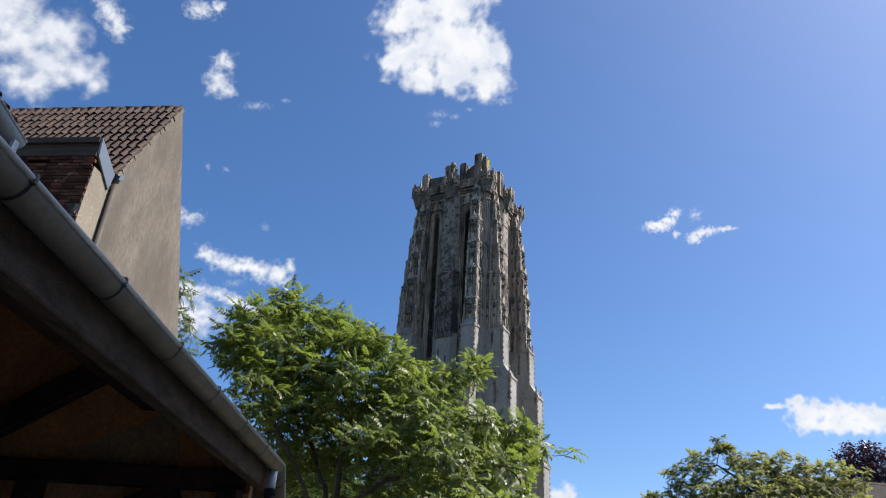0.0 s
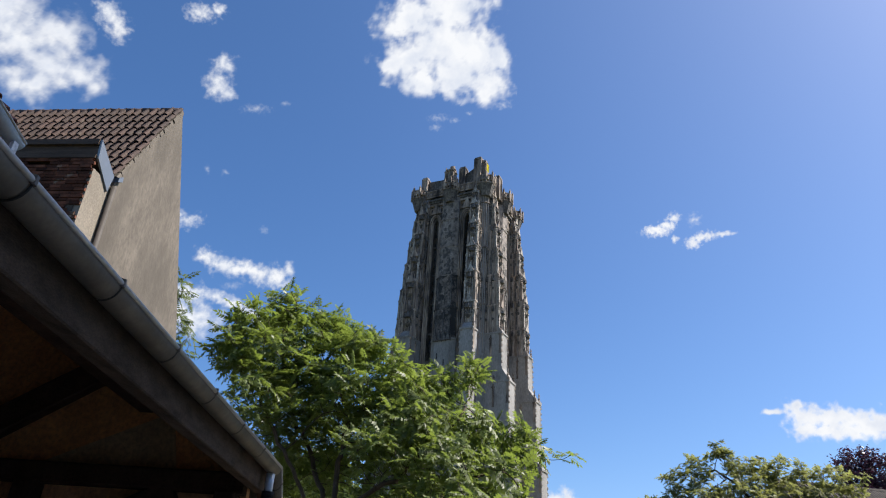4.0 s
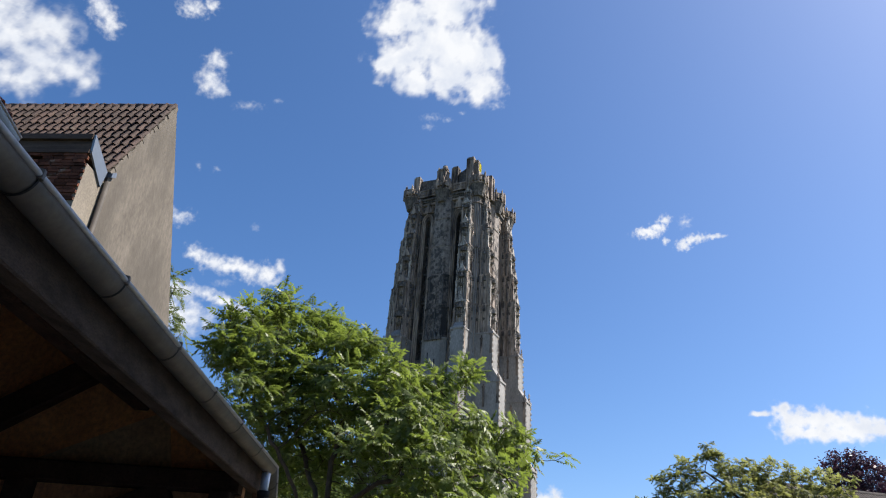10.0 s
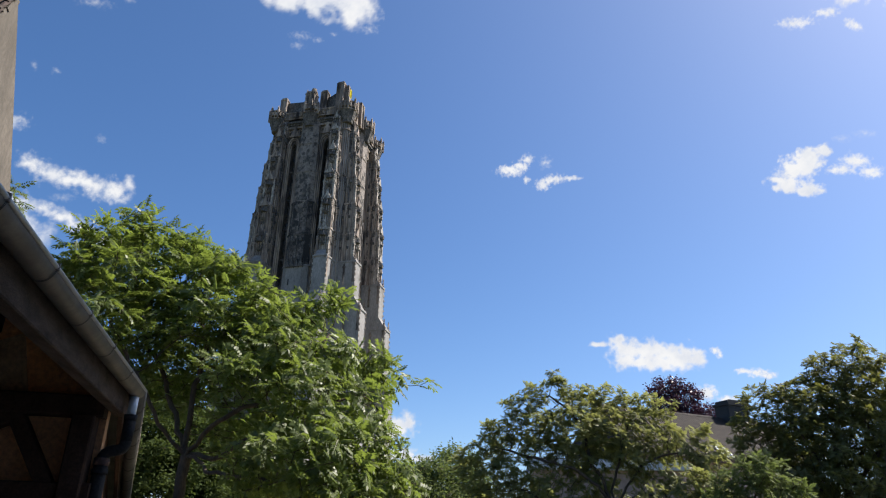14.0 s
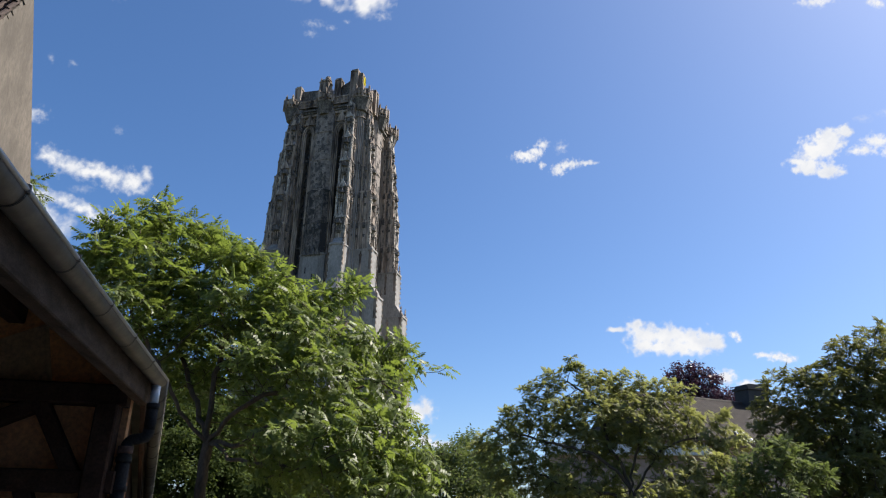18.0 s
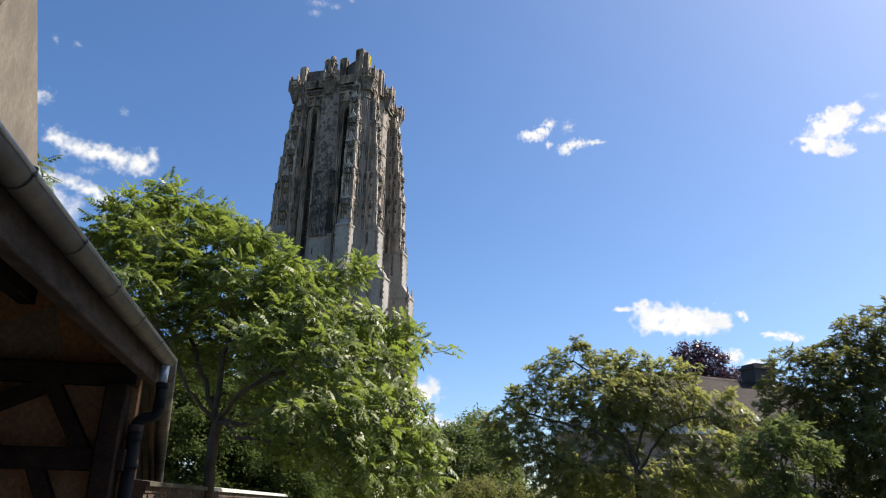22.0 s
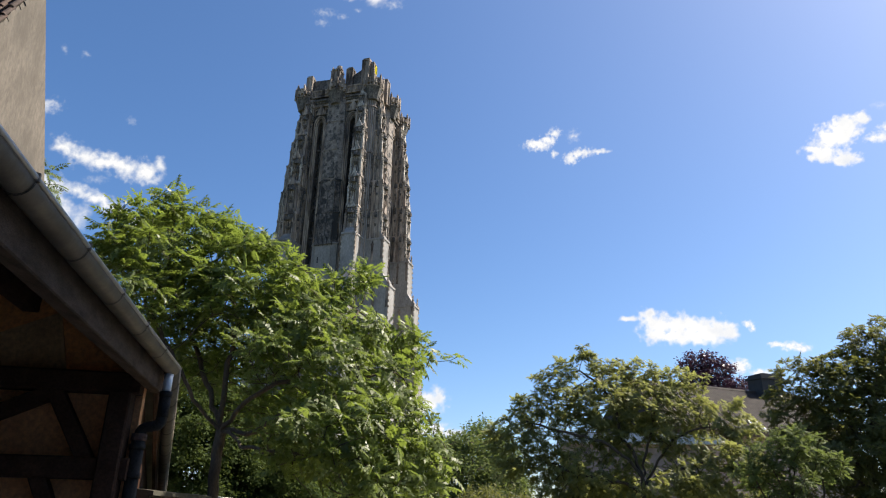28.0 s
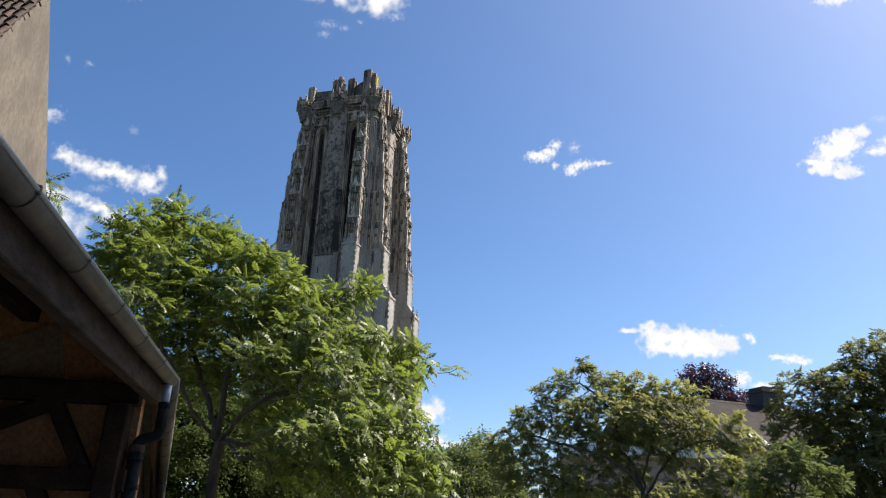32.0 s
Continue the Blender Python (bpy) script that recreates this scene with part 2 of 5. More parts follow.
ROOF_FAR = mat("dark_brown_roof_tile", (0.0475, 0.0346, 0.0288), (0.0302, 0.023, 0.0202), scale=3, fine=14, rough=0.85, per_piece=0.2)
WHITEWASH = mat("white_painted_wall", (0.72, 0.72, 0.72), (0.6, 0.6, 0.6), scale=2, fine=30, rough=0.8)
PINK_BRICK = mat("pale_brick", (0.44, 0.33, 0.28), (0.34, 0.25, 0.21), scale=5, fine=40, rough=0.9)
GLASS = mat("roof_window_glass", (0.05, 0.06, 0.07), (0.06, 0.07, 0.08), scale=1, rough=0.1, bump=0)

YELLOW = leaf_mat("yellow_flag_cloth", (0.75, 0.6, 0.05), (0.8, 0.66, 0.06), (0.9, 0.75, 0.06), rough=0.8, share=0.5)
LEAF = leaf_mat("fresh_green_leaf", (0.038, 0.066, 0.019), (0.172, 0.216, 0.056), (0.35, 0.46, 0.066), share=0.42, rough=0.46, shine=0.45)
LEAF_OLIVE = leaf_mat("olive_green_leaf", (0.108, 0.12, 0.048), (0.25, 0.26, 0.1), (0.42, 0.44, 0.11), share=0.46, rough=0.55, shine=0.4)
LEAF_DARK = leaf_mat("deep_green_leaf", (0.062, 0.072, 0.027), (0.17, 0.17, 0.057), (0.3, 0.31, 0.06), share=0.4, rough=0.55, shine=0.4)
LEAF_MID = leaf_mat("mid_green_leaf", (0.05, 0.075, 0.028), (0.15, 0.185, 0.066), (0.25, 0.32, 0.075), share=0.38, rough=0.65)
# shrub leaves lowered in colour to stand in for shade under the canopy
LEAF_SHADED = leaf_mat("shaded_shrub_leaf", (0.026, 0.046, 0.016), (0.078, 0.105, 0.034), (0.17, 0.23, 0.045), share=0.32, rough=0.85, shine=0.12)
LEAF_PURPLE = leaf_mat("copper_purple_leaf", (0.024, 0.012, 0.022), (0.075, 0.032, 0.055), (0.11, 0.03, 0.06), share=0.25, rough=0.4, shine=0.5)


# ---- mesh tools ----
class Form:
    """Gathers faces for one mesh."""

    def __init__(self):
        self.v, self.f = [], []

    def add(self, verts, faces):
        o = len(self.v)
        self.v += [tuple(p) for p in verts]
        self.f += [[i + o for i in q] for q in faces]
        return self

    def box(self, x0, x1, y0, y1, z0, z1, top=1.0):
        """A box; top scales its upper face, for battered and pointed shapes."""
        cx, cy = (x0 + x1) / 2, (y0 + y1) / 2
        hx, hy = (x1 - x0) / 2 * top, (y1 - y0) / 2 * top
        vs = [(x0, y0, z0), (x1, y0, z0), (x1, y1, z0), (x0, y1, z0), (cx - hx, cy - hy, z1), (cx + hx, cy - hy, z1), (cx + hx, cy + hy, z1), (cx - hx, cy + hy, z1)]
        return self.add(vs, [(3, 2, 1, 0), (4, 5, 6, 7), (0, 1, 5, 4), (1, 2, 6, 5), (2, 3, 7, 6), (3, 0, 4, 7)])

    def ring(self, cx, cy, z0, z1, r0, r1, n=8, turn=0.0):
        a = [turn + 2 * math.pi * k / n for k in range(n)]
        vs = [(cx + r0 * math.cos(t), cy + r0 * math.sin(t), z0) for t in a] + [(cx + r1 * math.cos(t), cy + r1 * math.sin(t), z1) for t in a]
        return self.add(vs, [(k, (k + 1) % n, n + (k + 1) % n, n + k) for k in range(n)] + [tuple(range(n - 1, -1, -1)), tuple(range(n, 2 * n))])

    def tube(self, a, b, r0, r1, n=8, caps=True):
        a, b = Vector(a), Vector(b)
        d = (b - a).normalized()
        s = d.orthogonal().normalized()
        q = d.cross(s)
        vs = [p + (s * math.cos(2 * math.pi * k / n) + q * math.sin(2 * math.pi * k / n)) * r for p, r in ((a, r0), (b, r1)) for k in range(n)]
        fs = [(k, (k + 1) % n, n + (k + 1) % n, n + k) for k in range(n)]
        if caps:
            fs += [tuple(range(n - 1, -1, -1)), tuple(range(n, 2 * n))]
        return self.add(vs, fs)

    def sweep(self, points, r, n=14):
        """A round bar along a line of points, its rings turned along with it."""
        pts = [Vector(p) for p in points]
        s = (pts[1] - pts[0]).orthogonal()
        o = len(self.v)
        for k, p in enumerate(pts):
            d = (pts[min(k + 1, len(pts) - 1)] - pts[max(k - 1, 0)]).normalized()
            s = (s - d * s.dot(d)).normalized()
            q = d.cross(s)
            self.v += [tuple(p + (s * math.cos(2 * math.pi * j / n) + q * math.sin(2 * math.pi * j / n)) * r) for j in range(n)]
        self.f += [[o + k * n + j, o + k * n + (j + 1) % n, o + (k + 1) * n + (j + 1) % n, o + (k + 1) * n + j] for k in range(len(pts) - 1) for j in range(n)]
        return self

    def prism(self, outline, a, b):
        """A closed outline of points, pushed from offset a to offset b (vectors)."""
        n = len(outline)
        a, b = Vector(a), Vector(b)
        vs = [Vector(p) + a for p in outline] + [Vector(p) + b for p in outline]
        return self.add(vs, [(k, (k + 1) % n, n + (k + 1) % n, n + k) for k in range(n)] + [tuple(range(n - 1, -1, -1)), tuple(range(n, 2 * n))])

    def beam(self, a, b, w, h, up=(0, 0, 1)):
        """A squared timber from a to b, w wide and h high, with chamfered edges."""
        a, b, up = Vector(a), Vector(b), Vector(up)
        d = (b - a).normalized()
        s = d.cross(up).normalized()
        u = s.cross(d)
        c = min(w, h) * 0.08
        pts = [(-w / 2 + c, -h / 2), (w / 2 - c, -h / 2), (w / 2, -h / 2 + c), (w / 2, h / 2 - c), (w / 2 - c, h / 2), (-w / 2 + c, h / 2), (-w / 2, h / 2 - c), (-w / 2, -h / 2 + c)]
        return self.prism([s * x + u * y for x, y in pts], a, b)

    def mesh(self, name, material, smooth=False):
        m = bpy.data.meshes.new(name)
        m.from_pydata(self.v, [], self.f)
        bm = bmesh.new()
        bm.from_mesh(m)
        bmesh.ops.recalc_face_normals(bm, faces=bm.faces)
        bm.to_mesh(m)
        bm.free()
        if smooth:
            m.polygons.foreach_set("use_smooth", [True] * len(m.polygons))
        m.materials.append(material)
        return m


def thing(name, m, label, category, group="", kind=""):
    ob = new(name)
    ob.empty_display_size = 0.2
    ob.matrix_world = m
    return tagged(ob, label, category, group, kind)


def part(name, form, material, parent, label="", smooth=False, at=None, kind=""):
    data = form.mesh(name, material, smooth) if isinstance(form, Form) else form
    ob = new(name, data)
    ob.parent = parent
    if at is not None:
        ob.matrix_local = at
    return tagged(ob, label, kind=kind)


def solid(name, form, material, label, category, group="", kind="", smooth=False):
    """A thing of one mesh."""
    return tagged(new(name, form.mesh(name, material, smooth)), label, category, group, kind)

# ---- ground ----
g = Form()
N = 24
for i in range(N + 1):
    for j in range(N + 1):
        x, y = [math.copysign(abs(k / N * 2 - 1) ** 3, k / N * 2 - 1) * 2500 for k in (i, j)]
        g.v.append((x, y, -0.02 + 0.01 * noise.noise(Vector((x, y, 0)) * 0.2)))
for i in range(N):
    for j in range(N):
        g.f.append([i * (N + 1) + j, (i + 1) * (N + 1) + j, (i + 1) * (N + 1) + j + 1, i * (N + 1) + j + 1])
solid("ground", g, GRASS, "trodden grass and earth of the town garden", "ground", kind="structure")
pv = Form().box(-2.1, 8.5, -3.0, 9.2, -0.06, 0.012).box(-5.4, -2.1, -3.0, 5.3, -0.06, 0.012)
# added behind the camera, never in view: blocks sky light, white for bounce
solid("wall_south", Form().box(-6, 15, -4.4, -4.0, -0.05, 8.0), WHITEWASH, "unseen white wall added to cut sky light and bounce some back", "wall", kind="structure")
# unseen wall, added and sized so that its shadow covers porch and yard
solid("wall_east", Form().box(15.0, 15.6, -4.4, 12.6, -0.05, 32.5), WHITEWASH, "unseen white wall added to shade the yard", "wall", kind="structure")
# out of view; its warm pale colour throws light up into the porch
solid("pavement", pv, PAVING, "unseen pale paving added to bounce warm light under the porch", "pavement", kind="structure")

# ---- clouds: thin sheets of vapour far away on the sky's vault ----
# emission replaces sunlight on the clouds; noise paints their grey shading
def cloud_material():
    m = bpy.data.materials.new("self_lit_cloud")
    m.use_nodes = True
    n, li = m.node_tree.nodes, m.node_tree.links
    n.remove(n["Principled BSDF"])
    at = n.new("ShaderNodeAttribute")
    at.attribute_name = "vapour"
    clear, em, mx = n.new("ShaderNodeBsdfTransparent"), n.new("ShaderNodeEmission"), n.new("ShaderNodeMixShader")
    geo, ns, tone = n.new("ShaderNodeNewGeometry"), n.new("ShaderNodeTexNoise"), n.new("ShaderNodeValToRGB")
    ns.inputs["Scale"].default_value, ns.inputs["Detail"].default_value = 0.012, 5
    li.new(geo.outputs["Position"], ns.inputs["Vector"])
    li.new(ns.outputs[0], tone.inputs[0])
    tone.color_ramp.elements[0].position, tone.color_ramp.elements[0].color = 0.3, (0.74, 0.80, 0.90, 1)
    tone.color_ramp.elements[1].position, tone.color_ramp.elements[1].color = 0.6, (0.955, 0.98, 1.0, 1)
    li.new(tone.outputs[0], em.inputs["Color"])
    em.inputs["Strength"].default_value = 0.57
    cr = n.new("ShaderNodeValToRGB")
    cr.color_ramp.interpolation = "EASE"
    cr.color_ramp.elements[0].color = (0, 0, 0, 1)
    cr.color_ramp.elements[1].position = 0.6
    li.new(at.outputs["Fac"], cr.inputs[0])
    li.new(cr.outputs[0], mx.inputs[0])
    li.new(clear.outputs[0], mx.inputs[1])
    li.new(em.outputs[0], mx.inputs[2])
    li.new(mx.outputs[0], n["Material Output"].inputs["Surface"])
    return m


CLOUD = cloud_material()
FAR = 2600.0


HEAP = "large white cumulus with ragged edges in blue sky"
PUFF = "small white cumulus puff in blue sky"
WISP = "thin wispy scrap of white cloud in blue sky"


def cloud(az, el, lobes, seed, dense, label):
    """A cloud round a compass angle and height above the horizon, in degrees. Lobes: offset to the right and up, two radii (degrees), lean."""
    pad = 1.35
    x0, x1 = min(b[0] - max(b[2:4]) * pad for b in lobes), max(b[0] + max(b[2:4]) * pad for b in lobes)
    y0, y1 = min(b[1] - max(b[2:4]) * pad for b in lobes), max(b[1] + max(b[2:4]) * pad for b in lobes)
    res = max(0.045, min(x1 - x0, y1 - y0) / 90)
    nx, ny = int((x1 - x0) / res) + 2, int((y1 - y0) / res) + 2
    mid = pose(0, 0, 0, 0, 0, -az) @ pose(0, 0, 0, el, 0, 0)
    verts, dens = [], []
    off = Vector((seed * 7.3, seed * 3.1, seed * 1.7))
    size = max(0.55, min(2.6, max(min(b[2:4]) for b in lobes) * 1.3))
    turned = [(b[0], b[1], b[2], b[3], math.cos(b[4]), math.sin(b[4])) for b in lobes]
    for j in range(ny + 1):
        for i in range(nx + 1):
            x, y = x0 + (x1 - x0) * i / nx, y0 + (y1 - y0) * j / ny
            q = Vector((x, y, 0))
            w = q + noise.noise_vector(q / size * 1.7 + off * 3) * size * 0.16
            best = -9.0
            total = 0.0
            for bx, by, rx, ry, ca, sa in turned:
                u, v = ((w.x - bx) * ca + (w.y - by) * sa) / rx, (-(w.x - bx) * sa + (w.y - by) * ca) / ry
                d = 1.0 - math.sqrt(u * u + v * v)
                best = max(best, d)
                total += max(0.0, d)
            if best < -0.6:
                d = -1.0
            else:
                puffs = 1.0 - 2.0 * abs(noise.noise(q / size * 1.9 + off)) - abs(noise.noise(q / size * 4.1 + off))
                fine = noise.fractal(q / size * 2.7 + off * 2, 0.8, 2.1, 6)
                d = best + 0.4 * (total - max(0.0, best)) + 0.14 * puffs + 0.42 * fine + 0.2
            dens.append(max(0.0, min(1.0, d * 0.56 * dense)))
            verts.append(mid @ Vector((math.tan(radians(x)), 1.0, math.tan(radians(y)))).normalized() * (FAR - 30 * max(0.0, d)))
    faces, used = [], {}
    for j in range(ny):
        for i in range(nx):
            q = [j * (nx + 1) + i, j * (nx + 1) + i + 1, (j + 1) * (nx + 1) + i + 1, (j + 1) * (nx + 1) + i]
            if max(dens[k] for k in q) > 0.02:
                faces.append([used.setdefault(k, len(used)) for k in q])
    # each separate scrap of vapour is a cloud of its own; specks are left out
    root = list(range(len(used)))

    def top(k):
        while root[k] != k:
            root[k] = root[root[k]]
            k = root[k]
        return k

    for f in faces:
        for k in f[1:]:
            root[top(k)] = top(f[0])
    scraps = {}
    for f in faces:
        scraps.setdefault(top(f[0]), []).append(f)
    keep = list(used)
    biggest = max(len(fs) for fs in scraps.values())
    for fs in scraps.values():
        if len(fs) < max(70, biggest * 0.03):
            continue
        own = {}
        quads = [[own.setdefault(k, len(own)) for k in f] for f in fs]
        m = bpy.data.meshes.new("cloud")
        m.from_pydata([verts[keep[k]] for k in own], [], quads)
        at = m.attributes.new("vapour", "FLOAT", "POINT")
        at.data.foreach_set("value", [dens[keep[k]] for k in own])
        m.materials.append(CLOUD)
        ob = new("cloud", m)
        ob.visible_shadow = False
        tagged(ob, label, "cloud", "clouds in the sky")


cloud(-12.8, 44.7, [(-2.82, -1.52, 2.30, 1.59, 0.24), (-0.05, -0.22, 3.61, 2.55, 0.24), (2.72, -0.61, 2.17, 2.52, 0.24), (4.00, -3.05, 1.59, 1.41, 0.23), (-1.31, -2.94, 1.79, 1.19, 0.23), (1.22, -2.48, 2.51, 1.73, 0.23), (4.41, -0.64, 0.88, 1.10, 0.24), (-3.99, -2.02, 1.24, 0.83, 0.24), (0.23, 2.95, 3.78, 2.52, 0.25), (-2.92, 1.74, 2.67, 1.64, 0.25)], 1, 1.20, HEAP)
cloud(-9.0, 39.4, [(2.25, 0.80, 0.80, 0.40, 0.18), (-3.16, -1.15, 0.56, 0.30, 0.18), (-1.66, -0.53, 0.44, 0.22, 0.18)], 2, 0.33, WISP)
cloud(40.8, 38.4, [(-0.51, 0.23, 2.56, 1.53, -0.40), (-2.09, -0.34, 1.69, 0.98, -0.39), (0.94, 0.50, 1.39, 1.19, -0.41), (-2.72, 1.38, 0.86, 0.50, -0.40), (0.21, -1.28, 1.07, 0.54, -0.39), (2.33, -0.58, 1.44, 1.12, -0.40)], 3, 1.60, HEAP)
cloud(37.1, 36.4, [(-2.33, 0.47, 1.26, 0.41, -0.33), (-0.36, 0.41, 0.90, 0.29, -0.34), (0.96, -0.95, 0.75, 0.34, -0.87), (3.64, -0.58, 0.79, 0.26, -0.34)], 4, 0.80, WISP)
cloud(34.1, 42.7, [(0.47, 0.05, 1.77, 0.74, -0.34), (-0.85, -0.46, 0.75, 0.60, -0.34), (-1.24, 0.91, 0.91, 0.26, -0.35)], 5, 1.20, HEAP)
cloud(32.2, 26.5, [(-0.10, 0.28, 1.63, 0.99, 0.44), (0.89, 0.83, 0.90, 0.80, -0.27), (-0.84, -0.77, 1.36, 0.68, -0.25), (0.29, -1.47, 0.98, 0.45, -0.24), (1.76, 1.19, 0.48, 0.48, -0.27), (-1.66, -0.27, 0.62, 0.22, -0.25)], 6, 1.40, HEAP)
cloud(36.1, 25.9, [(0.02, 0.41, 0.98, 0.59, -0.30), (-0.96, 0.07, 1.00, 0.37, -0.29), (0.75, -0.56, 0.80, 0.45, -0.29)], 7, 0.90, PUFF)
cloud(36.5, 28.1, [(-0.86, 0.02, 0.66, 0.33, -0.32), (0.62, -0.07, 0.77, 0.32, -0.32)], 8, 0.30, WISP)
cloud(8.6, 29.6, [(-0.55, -0.17, 1.13, 0.50, -0.06), (0.28, 0.14, 0.68, 0.45, -0.06), (0.93, 0.73, 0.49, 0.45, -0.06), (0.77, -0.97, 0.27, 0.27, -0.06)], 9, 0.90, PUFF)
cloud(11.9, 28.4, [(0.02, 0.15, 1.19, 0.40, 0.06), (-0.80, -0.23, 0.67, 0.49, -0.08), (1.44, 0.16, 0.88, 0.22, -0.09)], 10, 0.90, PUFF)
cloud(11.3, 29.9, [(0.01, 0.04, 0.53, 0.53, -0.08)], 11, 0.50, WISP)
cloud(19.2, 14.1, [(-2.55, 1.32, 0.85, 0.47, -0.08), (-4.04, 1.07, 1.04, 0.26, -0.07), (-1.79, 0.38, 1.60, 1.10, -0.07), (-0.31, 0.40, 1.66, 0.83, -0.07), (1.01, -0.04, 1.71, 0.90, -0.07), (2.50, -0.18, 1.20, 0.84, -0.07), (3.23, -0.49, 0.63, 0.63, -0.07), (-2.30, -0.47, 1.10, 0.63, -0.07), (1.43, -0.76, 1.78, 0.57, -0.06), (-0.62, -0.58, 1.83, 0.62, -0.06)], 12, 1.10, PUFF)
cloud(24.0, 14.0, [(-0.09, 0.15, 0.39, 0.27, -0.09), (0.14, -0.21, 0.23, 0.31, -0.09)], 13, 0.90, PUFF)
cloud(26.6, 12.2, [(-1.00, 0.26, 0.57, 0.23, -0.09), (-0.04, 0.09, 0.89, 0.33, -0.09), (0.74, -0.18, 0.62, 0.29, -0.09)], 14, 1.00, PUFF)
cloud(23.5, 10.8, [(-0.57, 0.23, 0.78, 0.58, -0.07), (0.83, -0.36, 0.91, 0.30, -0.06)], 15, 1.00, PUFF)
cloud(-1.3, 8.7, [(0.08, 0.04, 1.22, 1.00, 0.02), (0.70, 0.50, 0.68, 0.59, 0.02), (-0.68, -0.50, 0.77, 0.72, 0.02)], 16, 1.00, PUFF)
cloud(-1.1, 6.4, [(0.16, 0.11, 1.26, 0.54, 0.02), (1.51, -0.17, 1.26, 0.36, 0.02), (-1.28, 0.09, 0.99, 0.67, 0.02)], 17, 1.00, PUFF)
cloud(-28.9, 24.7, [(-3.01, 0.31, 1.04, 0.70, -0.35), (-1.66, -0.05, 1.38, 0.81, -0.15), (-0.37, 0.02, 1.33, 0.73, 0.05), (1.00, -0.11, 1.44, 0.83, -0.05), (2.39, -0.21, 1.30, 1.01, 0.05), (3.31, 0.58, 0.57, 0.57, 0.24)], 18, 0.80, PUFF)
cloud(-30.1, 21.7, [(-0.81, 0.45, 1.22, 0.52, -0.16), (0.73, 0.14, 1.42, 0.64, -0.26), (2.17, -0.39, 1.38, 0.70, -0.32), (3.48, -0.88, 1.22, 0.66, -0.17), (-2.60, 0.35, 1.56, 0.90, 0.03)], 19, 0.80, PUFF)
cloud(-29.6, 23.2, [(-0.00, 0.01, 0.89, 0.33, 0.24)], 20, 0.30, WISP)
cloud(-32.8, 20.2, [(0.81, -0.08, 2.32, 1.39, 0.20), (-0.91, 0.10, 1.81, 1.57, 0.20)], 21, 0.85, HEAP)
cloud(-34.7, 27.5, [(0.25, -0.06, 1.24, 0.66, 0.26), (-0.45, 0.21, 0.65, 0.57, 0.27)], 22, 0.55, WISP)
cloud(-27.9, 28.0, [(-0.03, 0.03, 0.39, 0.31, 0.20)], 23, 0.30, WISP)
cloud(-33.1, 31.7, [(0.65, 0.09, 0.34, 0.21, 0.27), (-0.69, -0.06, 0.21, 0.33, 0.27)], 24, 0.33, WISP)
cloud(-50.0, 35.9, [(-1.09, 0.18, 2.84, 2.34, 0.51), (1.44, -0.78, 2.52, 1.82, 0.49), (0.66, -2.58, 2.12, 1.44, 0.48), (3.23, -0.35, 1.63, 1.45, 0.49), (4.41, -0.97, 0.96, 0.81, 0.48), (1.23, 1.49, 1.76, 1.58, 0.51), (-2.45, 1.48, 2.45, 1.80, 0.53)], 25, 0.80, HEAP)
cloud(-45.2, 39.8, [(0.36, -0.27, 0.89, 1.34, 0.47), (-0.61, 0.31, 0.88, 0.88, 0.47)], 26, 0.70, WISP)
cloud(-37.7, 42.9, [(-0.30, -0.15, 1.28, 0.72, 0.39), (0.75, 0.53, 0.65, 0.48, 0.39)], 27, 0.70, WISP)
cloud(-34.7, 38.6, [(-0.18, 1.15, 0.91, 0.83, 0.33), (-0.14, -0.47, 1.16, 1.08, 0.32), (0.79, -0.92, 0.59, 0.63, 0.32)], 28, 0.70, WISP)
cloud(-30.5, 37.3, [(-0.34, -0.12, 1.20, 0.39, 0.27), (1.73, 0.86, 0.39, 0.22, 0.27)], 29, 0.30, WISP)
cloud(-12.3, 39.0, [(-0.38, -0.05, 0.91, 0.37, 0.07), (2.05, 0.49, 0.32, 0.18, 0.07)], 30, 0.30, WISP)

# ---- church tower ----
TOWER_M = pose(-23.16, 142.8, 0, 0, 0, -17.25)
tower = thing("church_tower", TOWER_M, "tall unfinished gothic church tower of soot-stained grey limestone", "tower")
HALF = 8.2           # the shaft's half width
CORNICE = 89.0
# the corner buttresses, stage by stage: foot, head, reach from the tower's axis, half width, place along a face
STAGES = [(0, 15, 16.6, 1.75, 7.5), (15, 30, 15.8, 1.7, 7.45), (30, 44, 14.7, 1.55, 7.3), (44, 54.2, 13.0, 1.45, 7.2), (54.2, 60.5, 12.05, 1.32, 7.1),
          (60.5, 67.5, 11.9, 1.24, 7.15), (67.5, 74, 11.4, 1.18, 7.0), (74, 80, 10.85, 1.14, 6.85), (80, 85.5, 10.25, 0.98, 6.7), (85.5, 88.6, 9.7, 0.82, 6.6)]
LX, LW = 3.93, 0.64  # the belfry lights
L0, L1 = 50.0, 84.2


